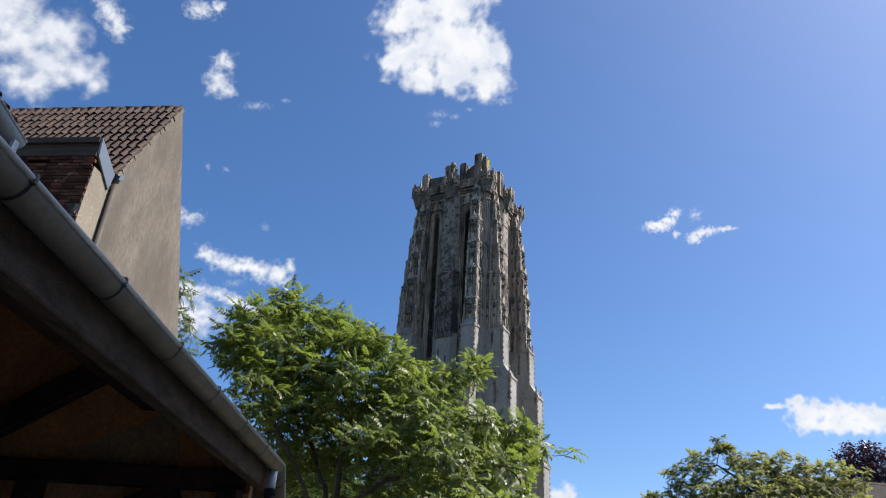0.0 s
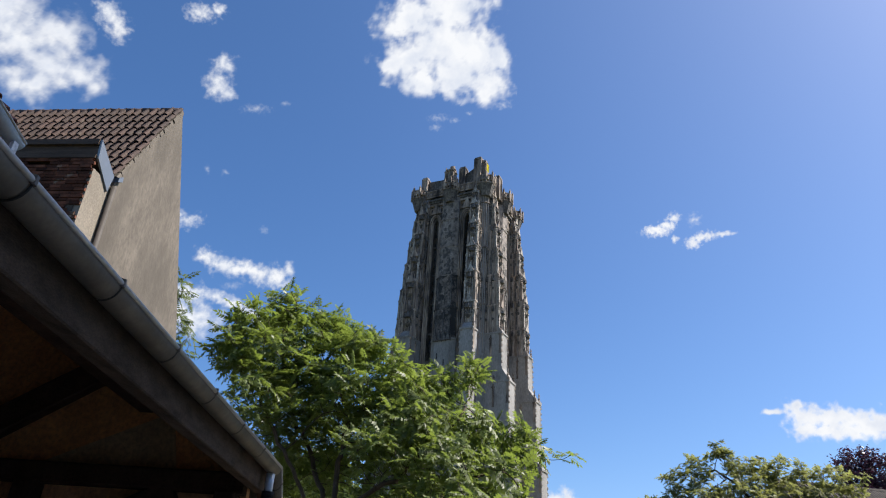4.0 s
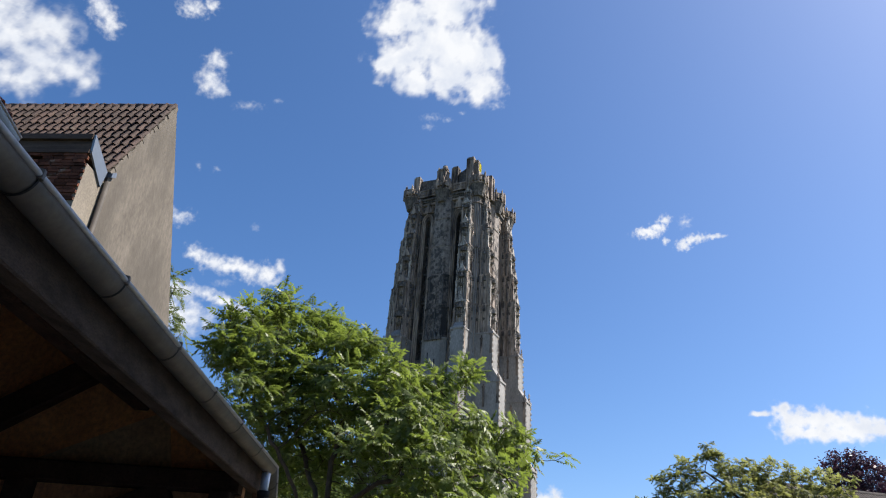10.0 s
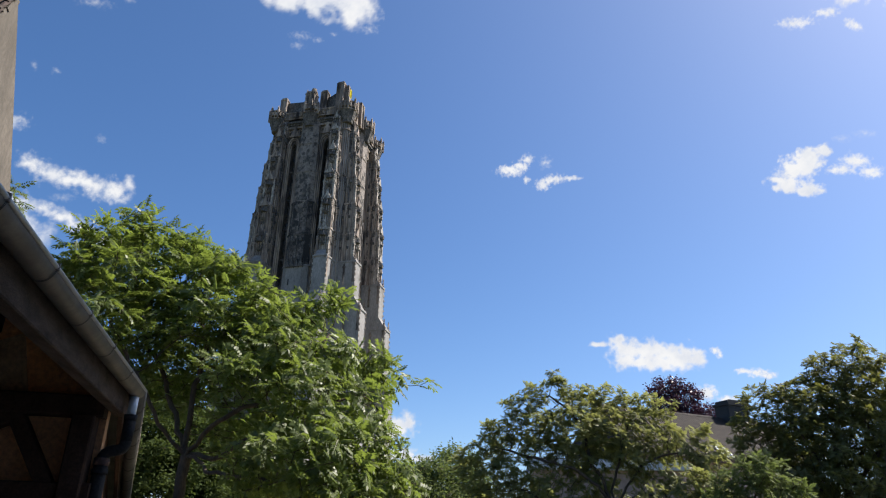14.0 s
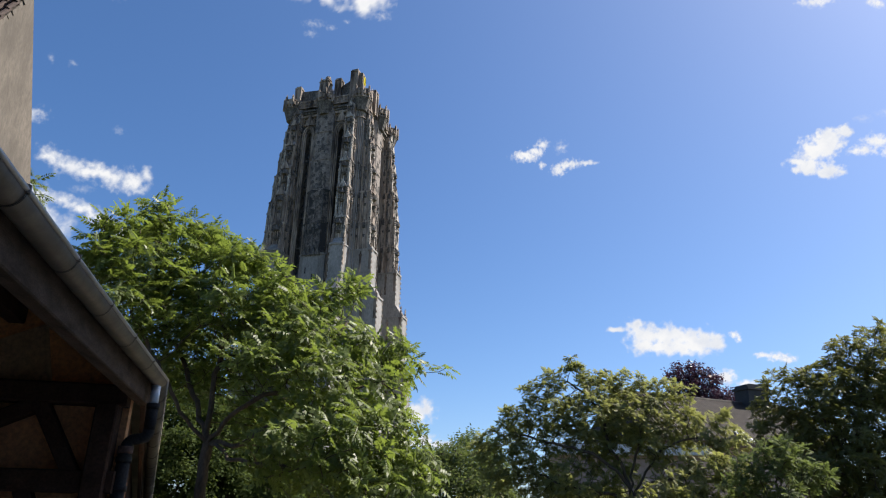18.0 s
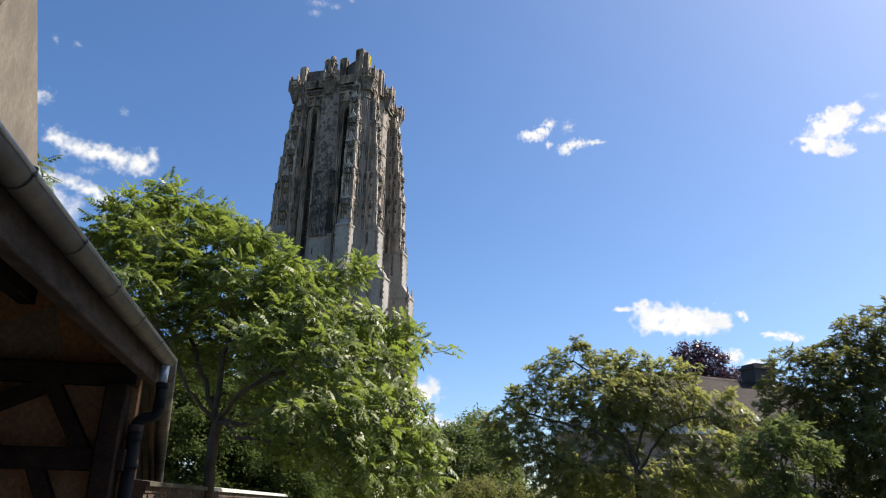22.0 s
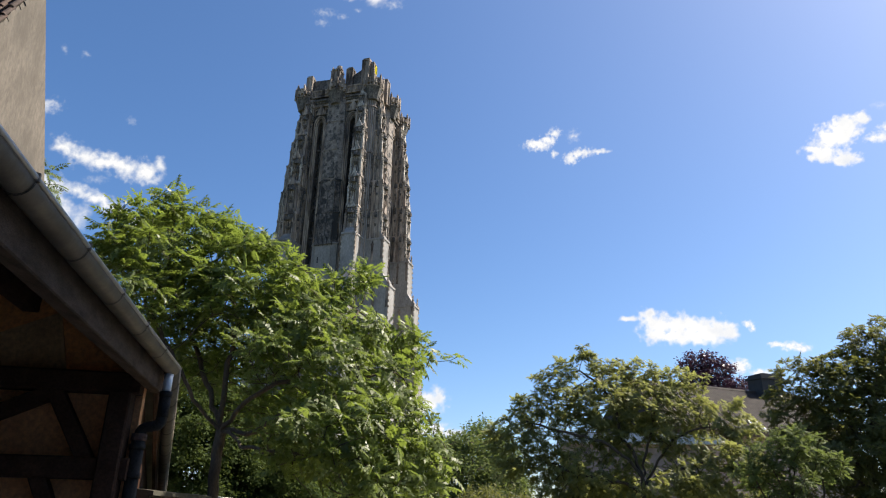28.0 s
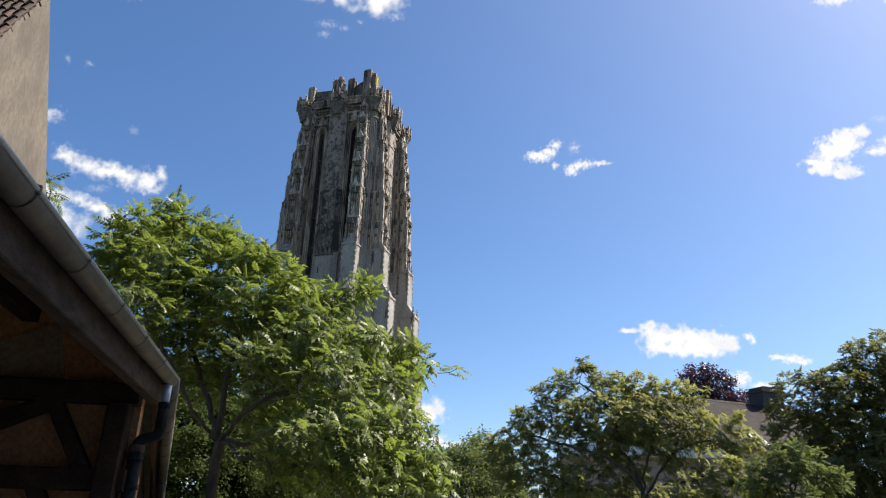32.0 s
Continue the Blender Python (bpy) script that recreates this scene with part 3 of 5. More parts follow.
def pinnacle(form, x, y, z, w, h, spire, crockets=3):
    """A slender square shaft with a gablet collar and a crocketed spirelet."""
    form.box(x - w / 2, x + w / 2, y - w / 2, y + w / 2, z, z + h)
    form.box(x - w * 0.72, x + w * 0.72, y - w * 0.72, y + w * 0.72, z + h * 0.93, z + h)
    form.ring(x, y, z + h, z + h + spire, w * 0.62, 0.04, 4, math.pi / 4)
    for k in range(crockets):
        t = (k + 0.5) / crockets
        r = w * 0.62 * (1 - t) * 0.75 + 0.06
        zz = z + h + spire * t
        for sx, sy in ((1, 0), (-1, 0), (0, 1), (0, -1)):
            form.ring(x + sx * r, y + sy * r, zz - 0.12, zz + 0.16, 0.13, 0.05, 4)
    form.ring(x, y, z + h + spire - 0.1, z + h + spire + 0.25, 0.17, 0.06, 5)


def gablet(form, x, y, z, w, h, t):
    """A pointed blind gable standing on a face that looks to -y."""
    form.prism([(x - w / 2, y, z), (x + w / 2, y, z), (x, y, z + h)], (0, 0, 0), (0, -t, 0))
    form.ring(x, y - t / 2, z + h - 0.1, z + h + 0.45, 0.16, 0.05, 4)


def pinnacle_part(turn, material, *size):
    f = Form()
    pinnacle(f, *size)
    return part("pinnacle", f, material, tower, at=turn)


def canopy(form, x, y, z, w):
    """The carved canopy of an empty niche: a bracket below, a hood of small gables above."""
    form.ring(x, y, z, z + 0.5, w * 0.25, w * 0.55, 6)
    form.ring(x, y, z + 2.0, z + 2.5, w * 0.62, w * 0.55, 6)
    for k in range(6):
        a = math.pi * k / 3
        form.ring(x + w * 0.5 * math.cos(a), y + w * 0.5 * math.sin(a), z + 2.3, z + 3.1, w * 0.17, 0.03, 4)
    form.ring(x, y, z + 2.5, z + 3.9, w * 0.36, 0.05, 6)


rng = random.Random(11)
for side in range(4):
    turn = pose(0, 0, 0, 0, 0, 90 * side)
    # wall of the shaft with two through lights
    w = Form()
    for x0, x1 in ((-HALF, -LX - LW), (-LX + LW, LX - LW), (LX + LW, HALF - 1.4)):
        w.box(x0, x1, -HALF, -HALF + 1.4, 0, CORNICE)
    for s in (-1, 1):
        w.box(s * LX - LW, s * LX + LW, -HALF, -HALF + 1.4, 0, L0)
        arch = [(-LW, 0), (-LW * 0.93, 0.6), (-LW * 0.7, 1.1), (-LW * 0.35, 1.5), (0, 1.8), (LW * 0.35, 1.5), (LW * 0.7, 1.1), (LW * 0.93, 0.6), (LW, 0)]
        for k in range(8):
            (a0, b0), (a1, b1) = arch[k], arch[k + 1]
            w.prism([(s * LX + a0, -HALF, L1 - 1.8 + b0), (s * LX + a1, -HALF, L1 - 1.8 + b1), (s * LX + a1, -HALF, CORNICE), (s * LX + a0, -HALF, CORNICE)], (0, 0, 0), (0, 1.4, 0))
    wall = part("shaft_wall", w, RECESS_STONE, tower, at=turn)
    # stepped jambs and hood of the lights, blind panels beside them
    r = Form()
    for s in (-1, 1):
        for x, out, th in ((LW + 0.13, 0.16, 0.12), (LW + 0.42, 0.38, 0.15), (LW + 0.78, 0.6, 0.16)):
            for q in (-x, x):
                r.box(s * LX + q - th, s * LX + q + th, -HALF - out, -HALF, L0 - 2, L1 - 1.4)
            for k in range(9):
                t0, t1 = math.pi * k / 9, math.pi * (k + 1) / 9
                p = [(s * LX + x * math.cos(t), -HALF - out + 0.1, L1 - 1.5 + (x + 1.1) * math.sin(t)) for t in (t0, t1)]
                r.tube(p[0], p[1], th, th, 5)
        gablet(r, s * LX, -HALF - 0.2, L1 + 1.4, 2.2, 3.0, 0.35)
        for x in (-1.7, -0.9, 0, 0.9, 1.7):
            r.box(s * LX + x - 0.09, s * LX + x + 0.09, -HALF - 0.25, -HALF, L1 + 1.6, CORNICE - 0.6)
        for k in range(8):
            t0, t1 = 2 * math.pi * k / 8, 2 * math.pi * (k + 1) / 8
            for cx in (-1.1, 1.1):
                p = [(s * LX + cx + 0.6 * math.cos(t), -HALF - 0.15, 86.6 + 0.8 * math.sin(t)) for t in (t0, t1)]
                r.tube(p[0], p[1], 0.13, 0.13, 4)
    for z in (60.5, 67.5, 74, 80):
        for s in (-1, 1):
            r.box(s * (LX + LW + 1.0) - 0.4, s * (LX + LW + 1.0) + 0.4, -HALF - 0.42, -HALF - 0.02, z - 0.3, z)
    for z in (18, 30, 44, 87.8):
        r.box(-HALF, HALF, -HALF - 0.5, -HALF - 0.02, z, z + 0.5)
    part("blind_tracery", r, STONE, tower, at=turn, kind="stuff")
    # louvres and mullions in the lights
    for s in (-1, 1):
        light = Form()
        for z in range(int(L0), int(L1) - 2, 2):
            light.prism([(s * LX - LW, -HALF + 1.0, z), (s * LX - LW, -HALF + 1.39, z + 0.9), (s * LX - LW, -HALF + 1.39, z + 1.05), (s * LX - LW, -HALF + 1.0, z + 0.15)], (0, 0, 0), (2 * LW, 0, 0))
        part("belfry_louvre", light, SLATE, tower, "dark slate louvres in a tall pointed opening", at=turn, kind="stuff")
        mu = Form().box(s * LX - 0.06, s * LX + 0.06, -HALF + 0.6, -HALF + 0.8, L0, L1 - 0.6)
        for z in range(int(L0) + 6, int(L1), 7):
            mu.box(s * LX - LW, s * LX + LW, -HALF + 0.6, -HALF + 0.8, z, z + 0.3)
        part("mullion", mu, SOOT, tower, at=turn)
    # central pier, a wide polygonal stair turret: pale ashlar foot, black with soot in the middle, patched blocks above
    for z0, z1, r0 in ((0, 30, 3.1), (30, 54, 2.85), (54, 61, 2.62), (61, 68.5, 2.5), (68.5, 76, 2.36), (76, 83, 2.25), (83, CORNICE, 2.12)):
        p = Form()
        pts = [(-r0, -HALF), (-r0, -HALF - 0.75), (-r0 * 0.6, -HALF - 1.5), (r0 * 0.6, -HALF - 1.5), (r0, -HALF - 0.75), (r0, -HALF)]
        p.prism([(a, b, 0) for a, b in pts], (0, 0, z0), (0, 0, z1))
        p.prism([(a * 1.05, b - 0.12 if b < -HALF else b, 0) for a, b in pts], (0, 0, z1 - 0.4), (0, 0, z1 - 0.1))
        dark = 54 <= z0 < 68
        part("pier_stage", p, SOOTY if dark else ASHLAR if z0 < 54 else PATCHED, tower, "soot-blackened polygonal pier" if dark else "patched grey blocks" if z0 > 68 else "", at=turn)
    q = Form()
    for z0, z1 in ((54.6, 60.6), (61.4, 68)):
        for x in (-1.6, 0.1, 1.6):
            q.box(x - 0.1, x + 0.1, -HALF - 1.66, -HALF - (1.4 if abs(x) < 1.2 else 0.9), z0, z1 - rng.uniform(0, 2))
        for x in (-0.8, 0.9):
            gablet(q, x, -HALF - 1.5, z1 - 1.4, 0.75, 1.1, 0.22)
        for _ in range(9):
            x, z = rng.uniform(-1.4, 1.4), rng.uniform(z0, z1 - 1)
            q.box(x - 0.2, x + 0.2, -HALF - 1.62, -HALF - 1.4, z, z + rng.uniform(0.3, 1.0))
    for x in (-1.5, -0.5, 0.5, 1.5):
        gablet(q, x, -HALF - 1.5, 53.4, 1.0, 1.9, 0.4)
        q.ring(x + 0.5, -HALF - 1.6, 53.2, 55.2, 0.14, 0.04, 4)
    part("pier_tracery", q, SOOT, tower, at=turn, kind="stuff")
    for k in range(34):
        z, x, ww, hh = 68.6 + 18.5 * rng.random() ** 2.2, rng.uniform(-1.1, 1.1), rng.uniform(0.3, 0.9), rng.uniform(0.35, 1.1)
        part("dark_block", Form().box(x - ww / 2, x + ww / 2, -HALF - 1.53 - 0.002 * k, -HALF - 1.2, z, z + hh), SOOT, tower, at=turn)
    for k in range(12):
        z, x, ww, hh = 68.0 - 7 * rng.random() ** 2, rng.uniform(-1.1, 1.1), rng.uniform(0.3, 0.8), rng.uniform(0.3, 0.8)
        part("pale_block", Form().box(x - ww / 2, x + ww / 2, -HALF - 1.55 - 0.002 * k, -HALF - 1.2, z - hh, z), PATCHED, tower, at=turn)
    # narrow openings: proud dark boxes stand in for their shaded depth
    for x, z in ((-1.0, 49.5), (0.6, 48.0)):
        part("slit", Form().box(x - 0.12, x + 0.12, -HALF - 1.53, -HALF - 1.2, z, z + 1.3), SLATE, tower, at=turn)
    # rounded corner turret behind the buttresses
    tu = Form().ring(HALF - 0.5, -HALF + 0.5, 44, CORNICE, 1.75, 1.6, 12, math.pi / 12)
    ribs = Form()
    for k in range(7):
        a = -math.pi / 2 + math.pi * k / 12
        ribs.tube((HALF - 0.5 + 1.66 * math.cos(a), -HALF + 0.5 + 1.66 * math.sin(a), 50), (HALF - 0.5 + 1.56 * math.cos(a), -HALF + 0.5 + 1.56 * math.sin(a), CORNICE - 0.8), 0.13, 0.13, 5)
    for z in (60.5, 74, 85.5):
        ribs.ring(HALF - 0.5, -HALF + 0.5, z, z + 0.35, 1.85, 1.78, 12, math.pi / 12)
    turret = part("corner_turret", tu, ASHLAR, tower, "smooth grey corner shaft with thin ribs", at=turn)
    part("ribs", ribs, STONE, turret, kind="stuff")
    # corner buttresses
    for s in (-1, 1):
        orn, hood = Form(), Form()
        for k, (z0, z1, reach, hw, bx) in enumerate(STAGES):
            cx = s * bx
            tgt = Form()
            tgt.box(cx - hw, cx + hw, -reach, -HALF + 0.5, z0, z1)
            # weathered slope above each stage
            nxt = STAGES[k + 1][2] if k + 1 < len(STAGES) else HALF + 0.4
            tgt.prism([(cx - hw, -reach, z1), (cx - hw, -nxt, z1), (cx - hw, -nxt, z1 + (reach - nxt) * 1.6)], (0, 0, 0), (2 * hw, 0, 0))
            tgt.box(cx - hw - 0.14, cx + hw + 0.14, -reach - 0.16, -HALF + 0.4, z1 - 0.36, z1)
            low = z1 < 55
            part("buttress_stage", tgt, ASHLAR if low else BUTTRESS, tower, "smooth pale grey ashlar" if low else "", at=turn)
            hgt = z1 - z0
            if low:
                if z0 >= 15:
                    for zz in np.arange(z0, z1, 1.15):
                        for x in (-hw, hw):
                            orn.ring(cx + x, -reach - 0.05, zz + 0.1, zz + 0.6, 0.2, 0.07, 4)
                    for x in (-hw * 0.9, hw * 0.9):
                        pinnacle_part(turn, STONE, cx + x, -reach + 0.3, z1 - 4.6, 0.5, 4.2, 2.4, 4)
                        pinnacle_part(turn, STONE, cx + x, -(reach + HALF) / 2, z1 - 5.2, 0.45, 4.0, 2.2, 3)
                continue
            # a slender shaft at each front corner, one on each flank, a niche between them
            sooty = 2 if z0 in (54.2, 74) else 0
            for x in (-hw * 0.9, hw * 0.9):
                pinnacle_part(turn, PALE_STONE if rng.random() < 0.6 else STONE, cx + x, -reach - 0.1, z0 - 0.4, 0.4, hgt * 0.68, hgt * 0.3, 4)
                pinnacle_part(turn, STONE if rng.random() < 0.6 else SOOT, cx + x * 1.22, -(reach + HALF + 0.6) / 2, z0 - 0.2, 0.36, hgt * 0.62, hgt * 0.28, 3)
            if hw > 0.9:
                canopy(hood, cx, -reach - 0.22, z1 - 3.9, hw * 0.95)
                for y in (-reach * 0.7 - HALF * 0.3, -reach * 0.3 - HALF * 0.7):
                    for x in (-hw - 0.1, hw + 0.1):
                        canopy(hood, cx + x, y, z1 - 3.6, 0.5)
            for x in (-hw * 0.42, 0, hw * 0.42):
                orn.box(cx + x - 0.08, cx + x + 0.08, -reach - 0.17, -reach, z0, z1 - 0.6)
            for y in [-HALF - 0.4 - (reach - HALF) * j / 4 for j in range(1, 4)]:
                for x in (-hw, hw):
                    orn.box(cx + x - 0.12, cx + x + 0.12, y - 0.08, y + 0.08, z0, z1 - 0.4)
            gablet(orn, cx, -reach - 0.05, z1 - 0.5, hw * 1.5, 1.9, 0.35)
            for zz in np.arange(z0 + 0.4, z1, 0.95):
                if rng.random() < 0.75:
                    x = rng.choice((-hw, hw))
                    orn.ring(cx + x, -reach - 0.12, zz, zz + rng.uniform(0.3, 0.6), rng.uniform(0.14, 0.24), rng.uniform(0.05, 0.15), 5)
            for _ in range(10 + 8 * sooty):
                x, z = rng.uniform(-hw, hw), rng.uniform(z0 if not sooty else z1 - 3.5, z1 - 0.4)
                hood.ring(cx + x, -reach - 0.1, z, z + rng.uniform(0.3, 0.9), rng.uniform(0.12, 0.26), rng.uniform(0.06, 0.2), 5)
        part("buttress_ornament", orn, PALE_STONE if s > 0 else STONE, tower, at=turn, kind="stuff")
        part("niche_canopies", hood, SOOT, tower, "soot-black carved canopies", at=turn, kind="stuff")
    # cornice and pierced parapet, swelling into round bays over the corners and piers
    c = Form()
    for zz, out in ((CORNICE - 0.9, 0.35), (CORNICE - 0.45, 0.6), (CORNICE, 0.9)):
        c.box(-HALF - out, HALF + out, -HALF - out, -HALF + 1, zz, zz + 0.45)
    for bx_, by_ in ((-8.57, -8.57), (0, -9.3)):
        for zz, r0 in ((87.2, 1.35), (88.0, 1.6), (88.8, 1.85), (89.5, 2.1)):
            c.ring(bx_, by_, zz, zz + 0.85, r0 * 0.88, r0, 8, math.pi / 8)
    part("cornice", c, SOOT, tower, at=turn)
    for bx_, by_, rr in ((-8.57, -8.57, 2.1), (0, -9.3, 2.1)):
        par = Form()
        for zz, th in ((90.1, 0.3), (92.0, 0.32)):
            par.ring(bx_, by_, zz, zz + th, rr, rr, 8, math.pi / 8)
        for k in range(16):
            t = math.pi / 8 + 2 * math.pi * k / 16
            reach = rr * (0.98 if k % 2 == 0 else 0.9)
            q = (bx_ + reach * math.cos(t), by_ + reach * math.sin(t))
            if k % 2 == 0:
                par.box(q[0] - 0.19, q[0] + 0.19, q[1] - 0.19, q[1] + 0.19, 90.0, 92.9)
                par.ring(q[0], q[1], 92.9, 93.5, 0.2, 0.03, 4)
            else:
                par.box(q[0] - 0.12, q[0] + 0.12, q[1] - 0.12, q[1] + 0.12, 90.3, 92.0)
            t += math.pi / 16
            q = (bx_ + rr * 0.92 * math.cos(t), by_ + rr * 0.92 * math.sin(t))
            par.ring(q[0], q[1], 90.75, 91.65, 0.34, 0.34, 6)
        part("parapet_bay", par, STONE, tower, at=turn)
    par = Form()
    for zz, th in ((90.0, 0.3), (91.7, 0.3)):
        par.box(-HALF + 1, HALF - 1, -HALF - 0.95, -HALF - 0.55, zz, zz + th)
    for k in range(40):
        x = -HALF + 1 + 2 * (HALF - 1) * (k + 0.5) / 40
        par.box(x - 0.1, x + 0.1, -HALF - 0.88, -HALF - 0.62, 90, 91.8)
        if k % 2:
            par.ring(x, -HALF - 0.75, 90.6, 91.3, 0.28, 0.28, 4)
    part("parapet", par, STONE, tower, at=turn)
    inner = Form().box(-HALF + 2.6, HALF - 2.6, -HALF + 0.6, -HALF + 1.4, 89.4, 92.9)
    part("inner_parapet_wall", inner, SOOT, tower, at=turn)
roof = Form().box(-HALF - 0.2, HALF + 0.2, -HALF - 0.2, HALF + 0.2, CORNICE + 0.2, CORNICE + 0.4)
part("platform", roof, SOOT, tower)

# stumps of the unbuilt spire's pinnacles along the top
for x, y, wd, z1, kind_ in ((-7.5, -8.3, 1.2, 96.5, 0), (-0.3, -9.3, 1.7, 96.4, 1), (2.4, -8.0, 1.3, 97.2, 0), (6.5, -8.3, 1.5, 98.6, 0), (7.7, -8.0, 1.1, 97.7, 0),
                            (9.1, -3.4, 1.4, 95.8, 0), (9.4, 3.0, 1.2, 94.8, 0), (-3.0, 7.8, 1.5, 95.0, 0), (7.6, 8.4, 1.5, 93.4, 0), (-8.6, 2.0, 1.3, 95.0, 0)):
    st = Form()
    st.box(x - wd / 2, x + wd / 2, y - wd / 2, y + wd / 2, 89.3, z1)
    for sx in (-1, 1):
        for sy in (-1, 1):
            st.box(x + sx * wd / 2 - 0.18, x + sx * wd / 2 + 0.18, y + sy * wd / 2 - 0.18, y + sy * wd / 2 + 0.18, 89.3, z1 - 0.4)
    st.box(x - wd * 0.6, x + wd * 0.6, y - wd * 0.6, y + wd * 0.6, z1 - 0.65, z1 - 0.35)
    if kind_:
        for sx, sy in ((-0.95, -0.6), (0.75, -0.7), (0.8, 0.7), (-0.8, 0.8)):
            pinnacle(st, x + sx, y + sy, z1 - 2.6, 0.55, 2.0, 1.0, 3)
        st.ring(x + 0.4, y, z1, z1 + 0.9, 0.75, 0.6, 8)
    part("pinnacle_stump", st, STONE, tower)
wl = Form().prism([(2.4, -7.8, 89.4), (6.5, -7.8, 89.4), (6.5, -7.8, 97.4), (2.4, -7.8, 95.2)], (0, 0, 0), (0, 0.6, 0))
part("upper_wall", wl, SOOT, tower)
wl = Form().prism([(-7.3, -7.9, 89.4), (-1, -7.9, 89.4), (-1, -7.9, 95.2), (-7.3, -7.9, 95.6)], (0, 0, 0), (0, 0.6, 0))
part("upper_wall", wl, SOOT, tower)

flag = thing("flag", TOWER_M @ pose(8.7, -8.9, 91.4), "small yellow flag hanging from a pole on the tower", "flag")
part("pole", Form().tube((0, 0, 0), (0, 0, 5.2), 0.06, 0.05, 6), CAST, flag)
cloth = Form()
for i in range(7):
    for j in range(7):
        cloth.v.append((0.05 + i * 0.09, 0.08 * math.sin(i * 1.1 + j * 0.4), 5.0 - j * 0.36 - i * 0.14))
for i in range(6):
    for j in range(6):
        cloth.f.append([i * 7 + j, (i + 1) * 7 + j, (i + 1) * 7 + j + 1, i * 7 + j + 1])
part("cloth", cloth, YELLOW, flag, "yellow cloth", smooth=True)

# ---- timber porch with zinc gutter ----
CORNER = Vector((-2.2, 5.70, 2.75))         # outer rim of the gutter at its bend
D1 = Vector((-0.2035, 0.979, 0)).normalized()
D2 = Vector((-0.3494, 0.937, 0)).normalized()
IN1 = Vector((-D1.y, D1.x, 0))              # away from the yard
IN2 = Vector((-D2.y, D2.x, 0))
PITCH = math.tan(radians(34))
porch = thing("timber_porch", Matrix.Translation((CORNER.x, CORNER.y, 0)), "open timber porch with dark oak frame and boarded underside", "porch", kind="structure")
ORIGIN = Vector((CORNER.x, CORNER.y, 0))


def rel(p):
    return Vector(p) - ORIGIN


def along(form_fn, name, material, label="", parent=None, smooth=False):
    f = Form()
    form_fn(f)
    return part(name, f, material, parent or porch, label, smooth)


def half_round(a, b, inward, R, T=0.004, K=16):
    """The channel of a half-round gutter from a to b, a thin folded sheet."""
    shell, up, n1 = Form(), Vector((0, 0, 1)), K + 1
    for p in (a, b):
        for rr in (R, R - T):
            for k in range(n1):
                t = math.pi * k / K
                shell.v.append(tuple(p + inward * (R - rr * math.cos(t)) - up * rr * math.sin(t) * 1.12))
    for k in range(K):
        shell.f.append([k, k + 1, 2 * n1 + k + 1, 2 * n1 + k])
        shell.f.append([n1 + k, n1 + k + 1, 3 * n1 + k + 1, 3 * n1 + k])
    for k in (0, K):
        shell.f.append([k, n1 + k, 3 * n1 + k, 2 * n1 + k])
    return shell


def gutter_run(a, b, inward, first, spacing, metal, label, band=0.0035):
    """A half-round gutter from a to b, with rolled outer bead, lengths soldered end to end and thin straps."""
    gut = thing("gutter", pose(0, 0, 0), label, "gutter", "zinc gutters of the porch")
    d, ln, R, up = (b - a).normalized(), (b - a).length, 0.061, Vector((0, 0, 1))
    part("channel", half_round(a, b, inward, R), metal, gut, smooth=True)
    part("bead", Form().tube(a, b, 0.011, 0.011, 8), ZINC_GLINT, gut, "rolled outer edge of zinc", smooth=True)
    s = first
    while s < ln - 0.05:
        p = a + d * s
        strap = half_round(p - d * band, p + d * band, inward, R + 0.005, 0.004)
        for i, v in enumerate(strap.v):
            strap.v[i] = tuple(Vector(v) - inward * 0.005)
        ob = part("strap", strap, CAST, gut, "thin dark strap under the gutter", smooth=True)
        part("hook", Form().tube(p - up * 0.014, p + up * 0.018, 0.014, 0.014, 6), ZINC, ob)
        s += spacing
    return gut


BACK1 = CORNER - D1 * 8.2
gutter_run(CORNER, BACK1, IN1, 0.75, 0.70, ZINC, "weathered grey zinc half-round gutter with straps along the eave")
FALL = Vector((0, 0, -0.128))               # the second run drops along its way
LONG = 10.0
D2F = D2 + FALL
gutter_run(CORNER, CORNER + D2F * LONG, IN2, 0.42, 0.565, SHADED_ZINC, "dirty brown-grey zinc gutter along the lean-to, coloured darker for shade", 0.012)

# eave beam behind the gutter, its lower face and inner edge catching the light
e0, e1 = BACK1 + IN1 * 0.172 - Vector((0, 0, 0.095)), CORNER + IN1 * 0.172 - Vector((0, 0, 0.095)) + D1 * 0.09
part("eave_beam", Form().beam(rel(e0), rel(e1), 0.09, 0.21), EAVE_TIMBER, porch, "grey weathered eave beam")
f0, f1 = CORNER + IN2 * 0.16 - Vector((0, 0, 0.06)) + D2F * 0.02, CORNER + D2F * LONG + IN2 * 0.16 - Vector((0, 0, 0.06))
part("fascia_board", Form().beam(rel(f0), rel(f1), 0.04, 0.22), RED_BOARD, porch, "red-brown fascia board")
# roof slope: boards on rafters, tiles above
DEEP = 2.9


def slope(a, b, inward, lo, hi, z_lift, name, material, parent):
    up = Vector((0, 0, 1))
    pts = [a + inward * lo, b + inward * lo, b + inward * hi, a + inward * hi]
    vs = [rel(p + up * ((lo if i < 2 else hi) - 0.2) * PITCH + up * z_lift) for i, p in enumerate(pts)]
    f = Form()
    f.prism(vs, (0, 0, 0), (0, 0, 0.03))
    return part(name, f, material, parent)


for k in range(14):
    lo = 0.14 + k * (DEEP - 0.14) / 14
    slope(BACK1, CORNER, IN1, lo, lo + (DEEP - 0.14) / 14 - 0.008, 0.0, "roof_board", BROWN_BOARD, porch)
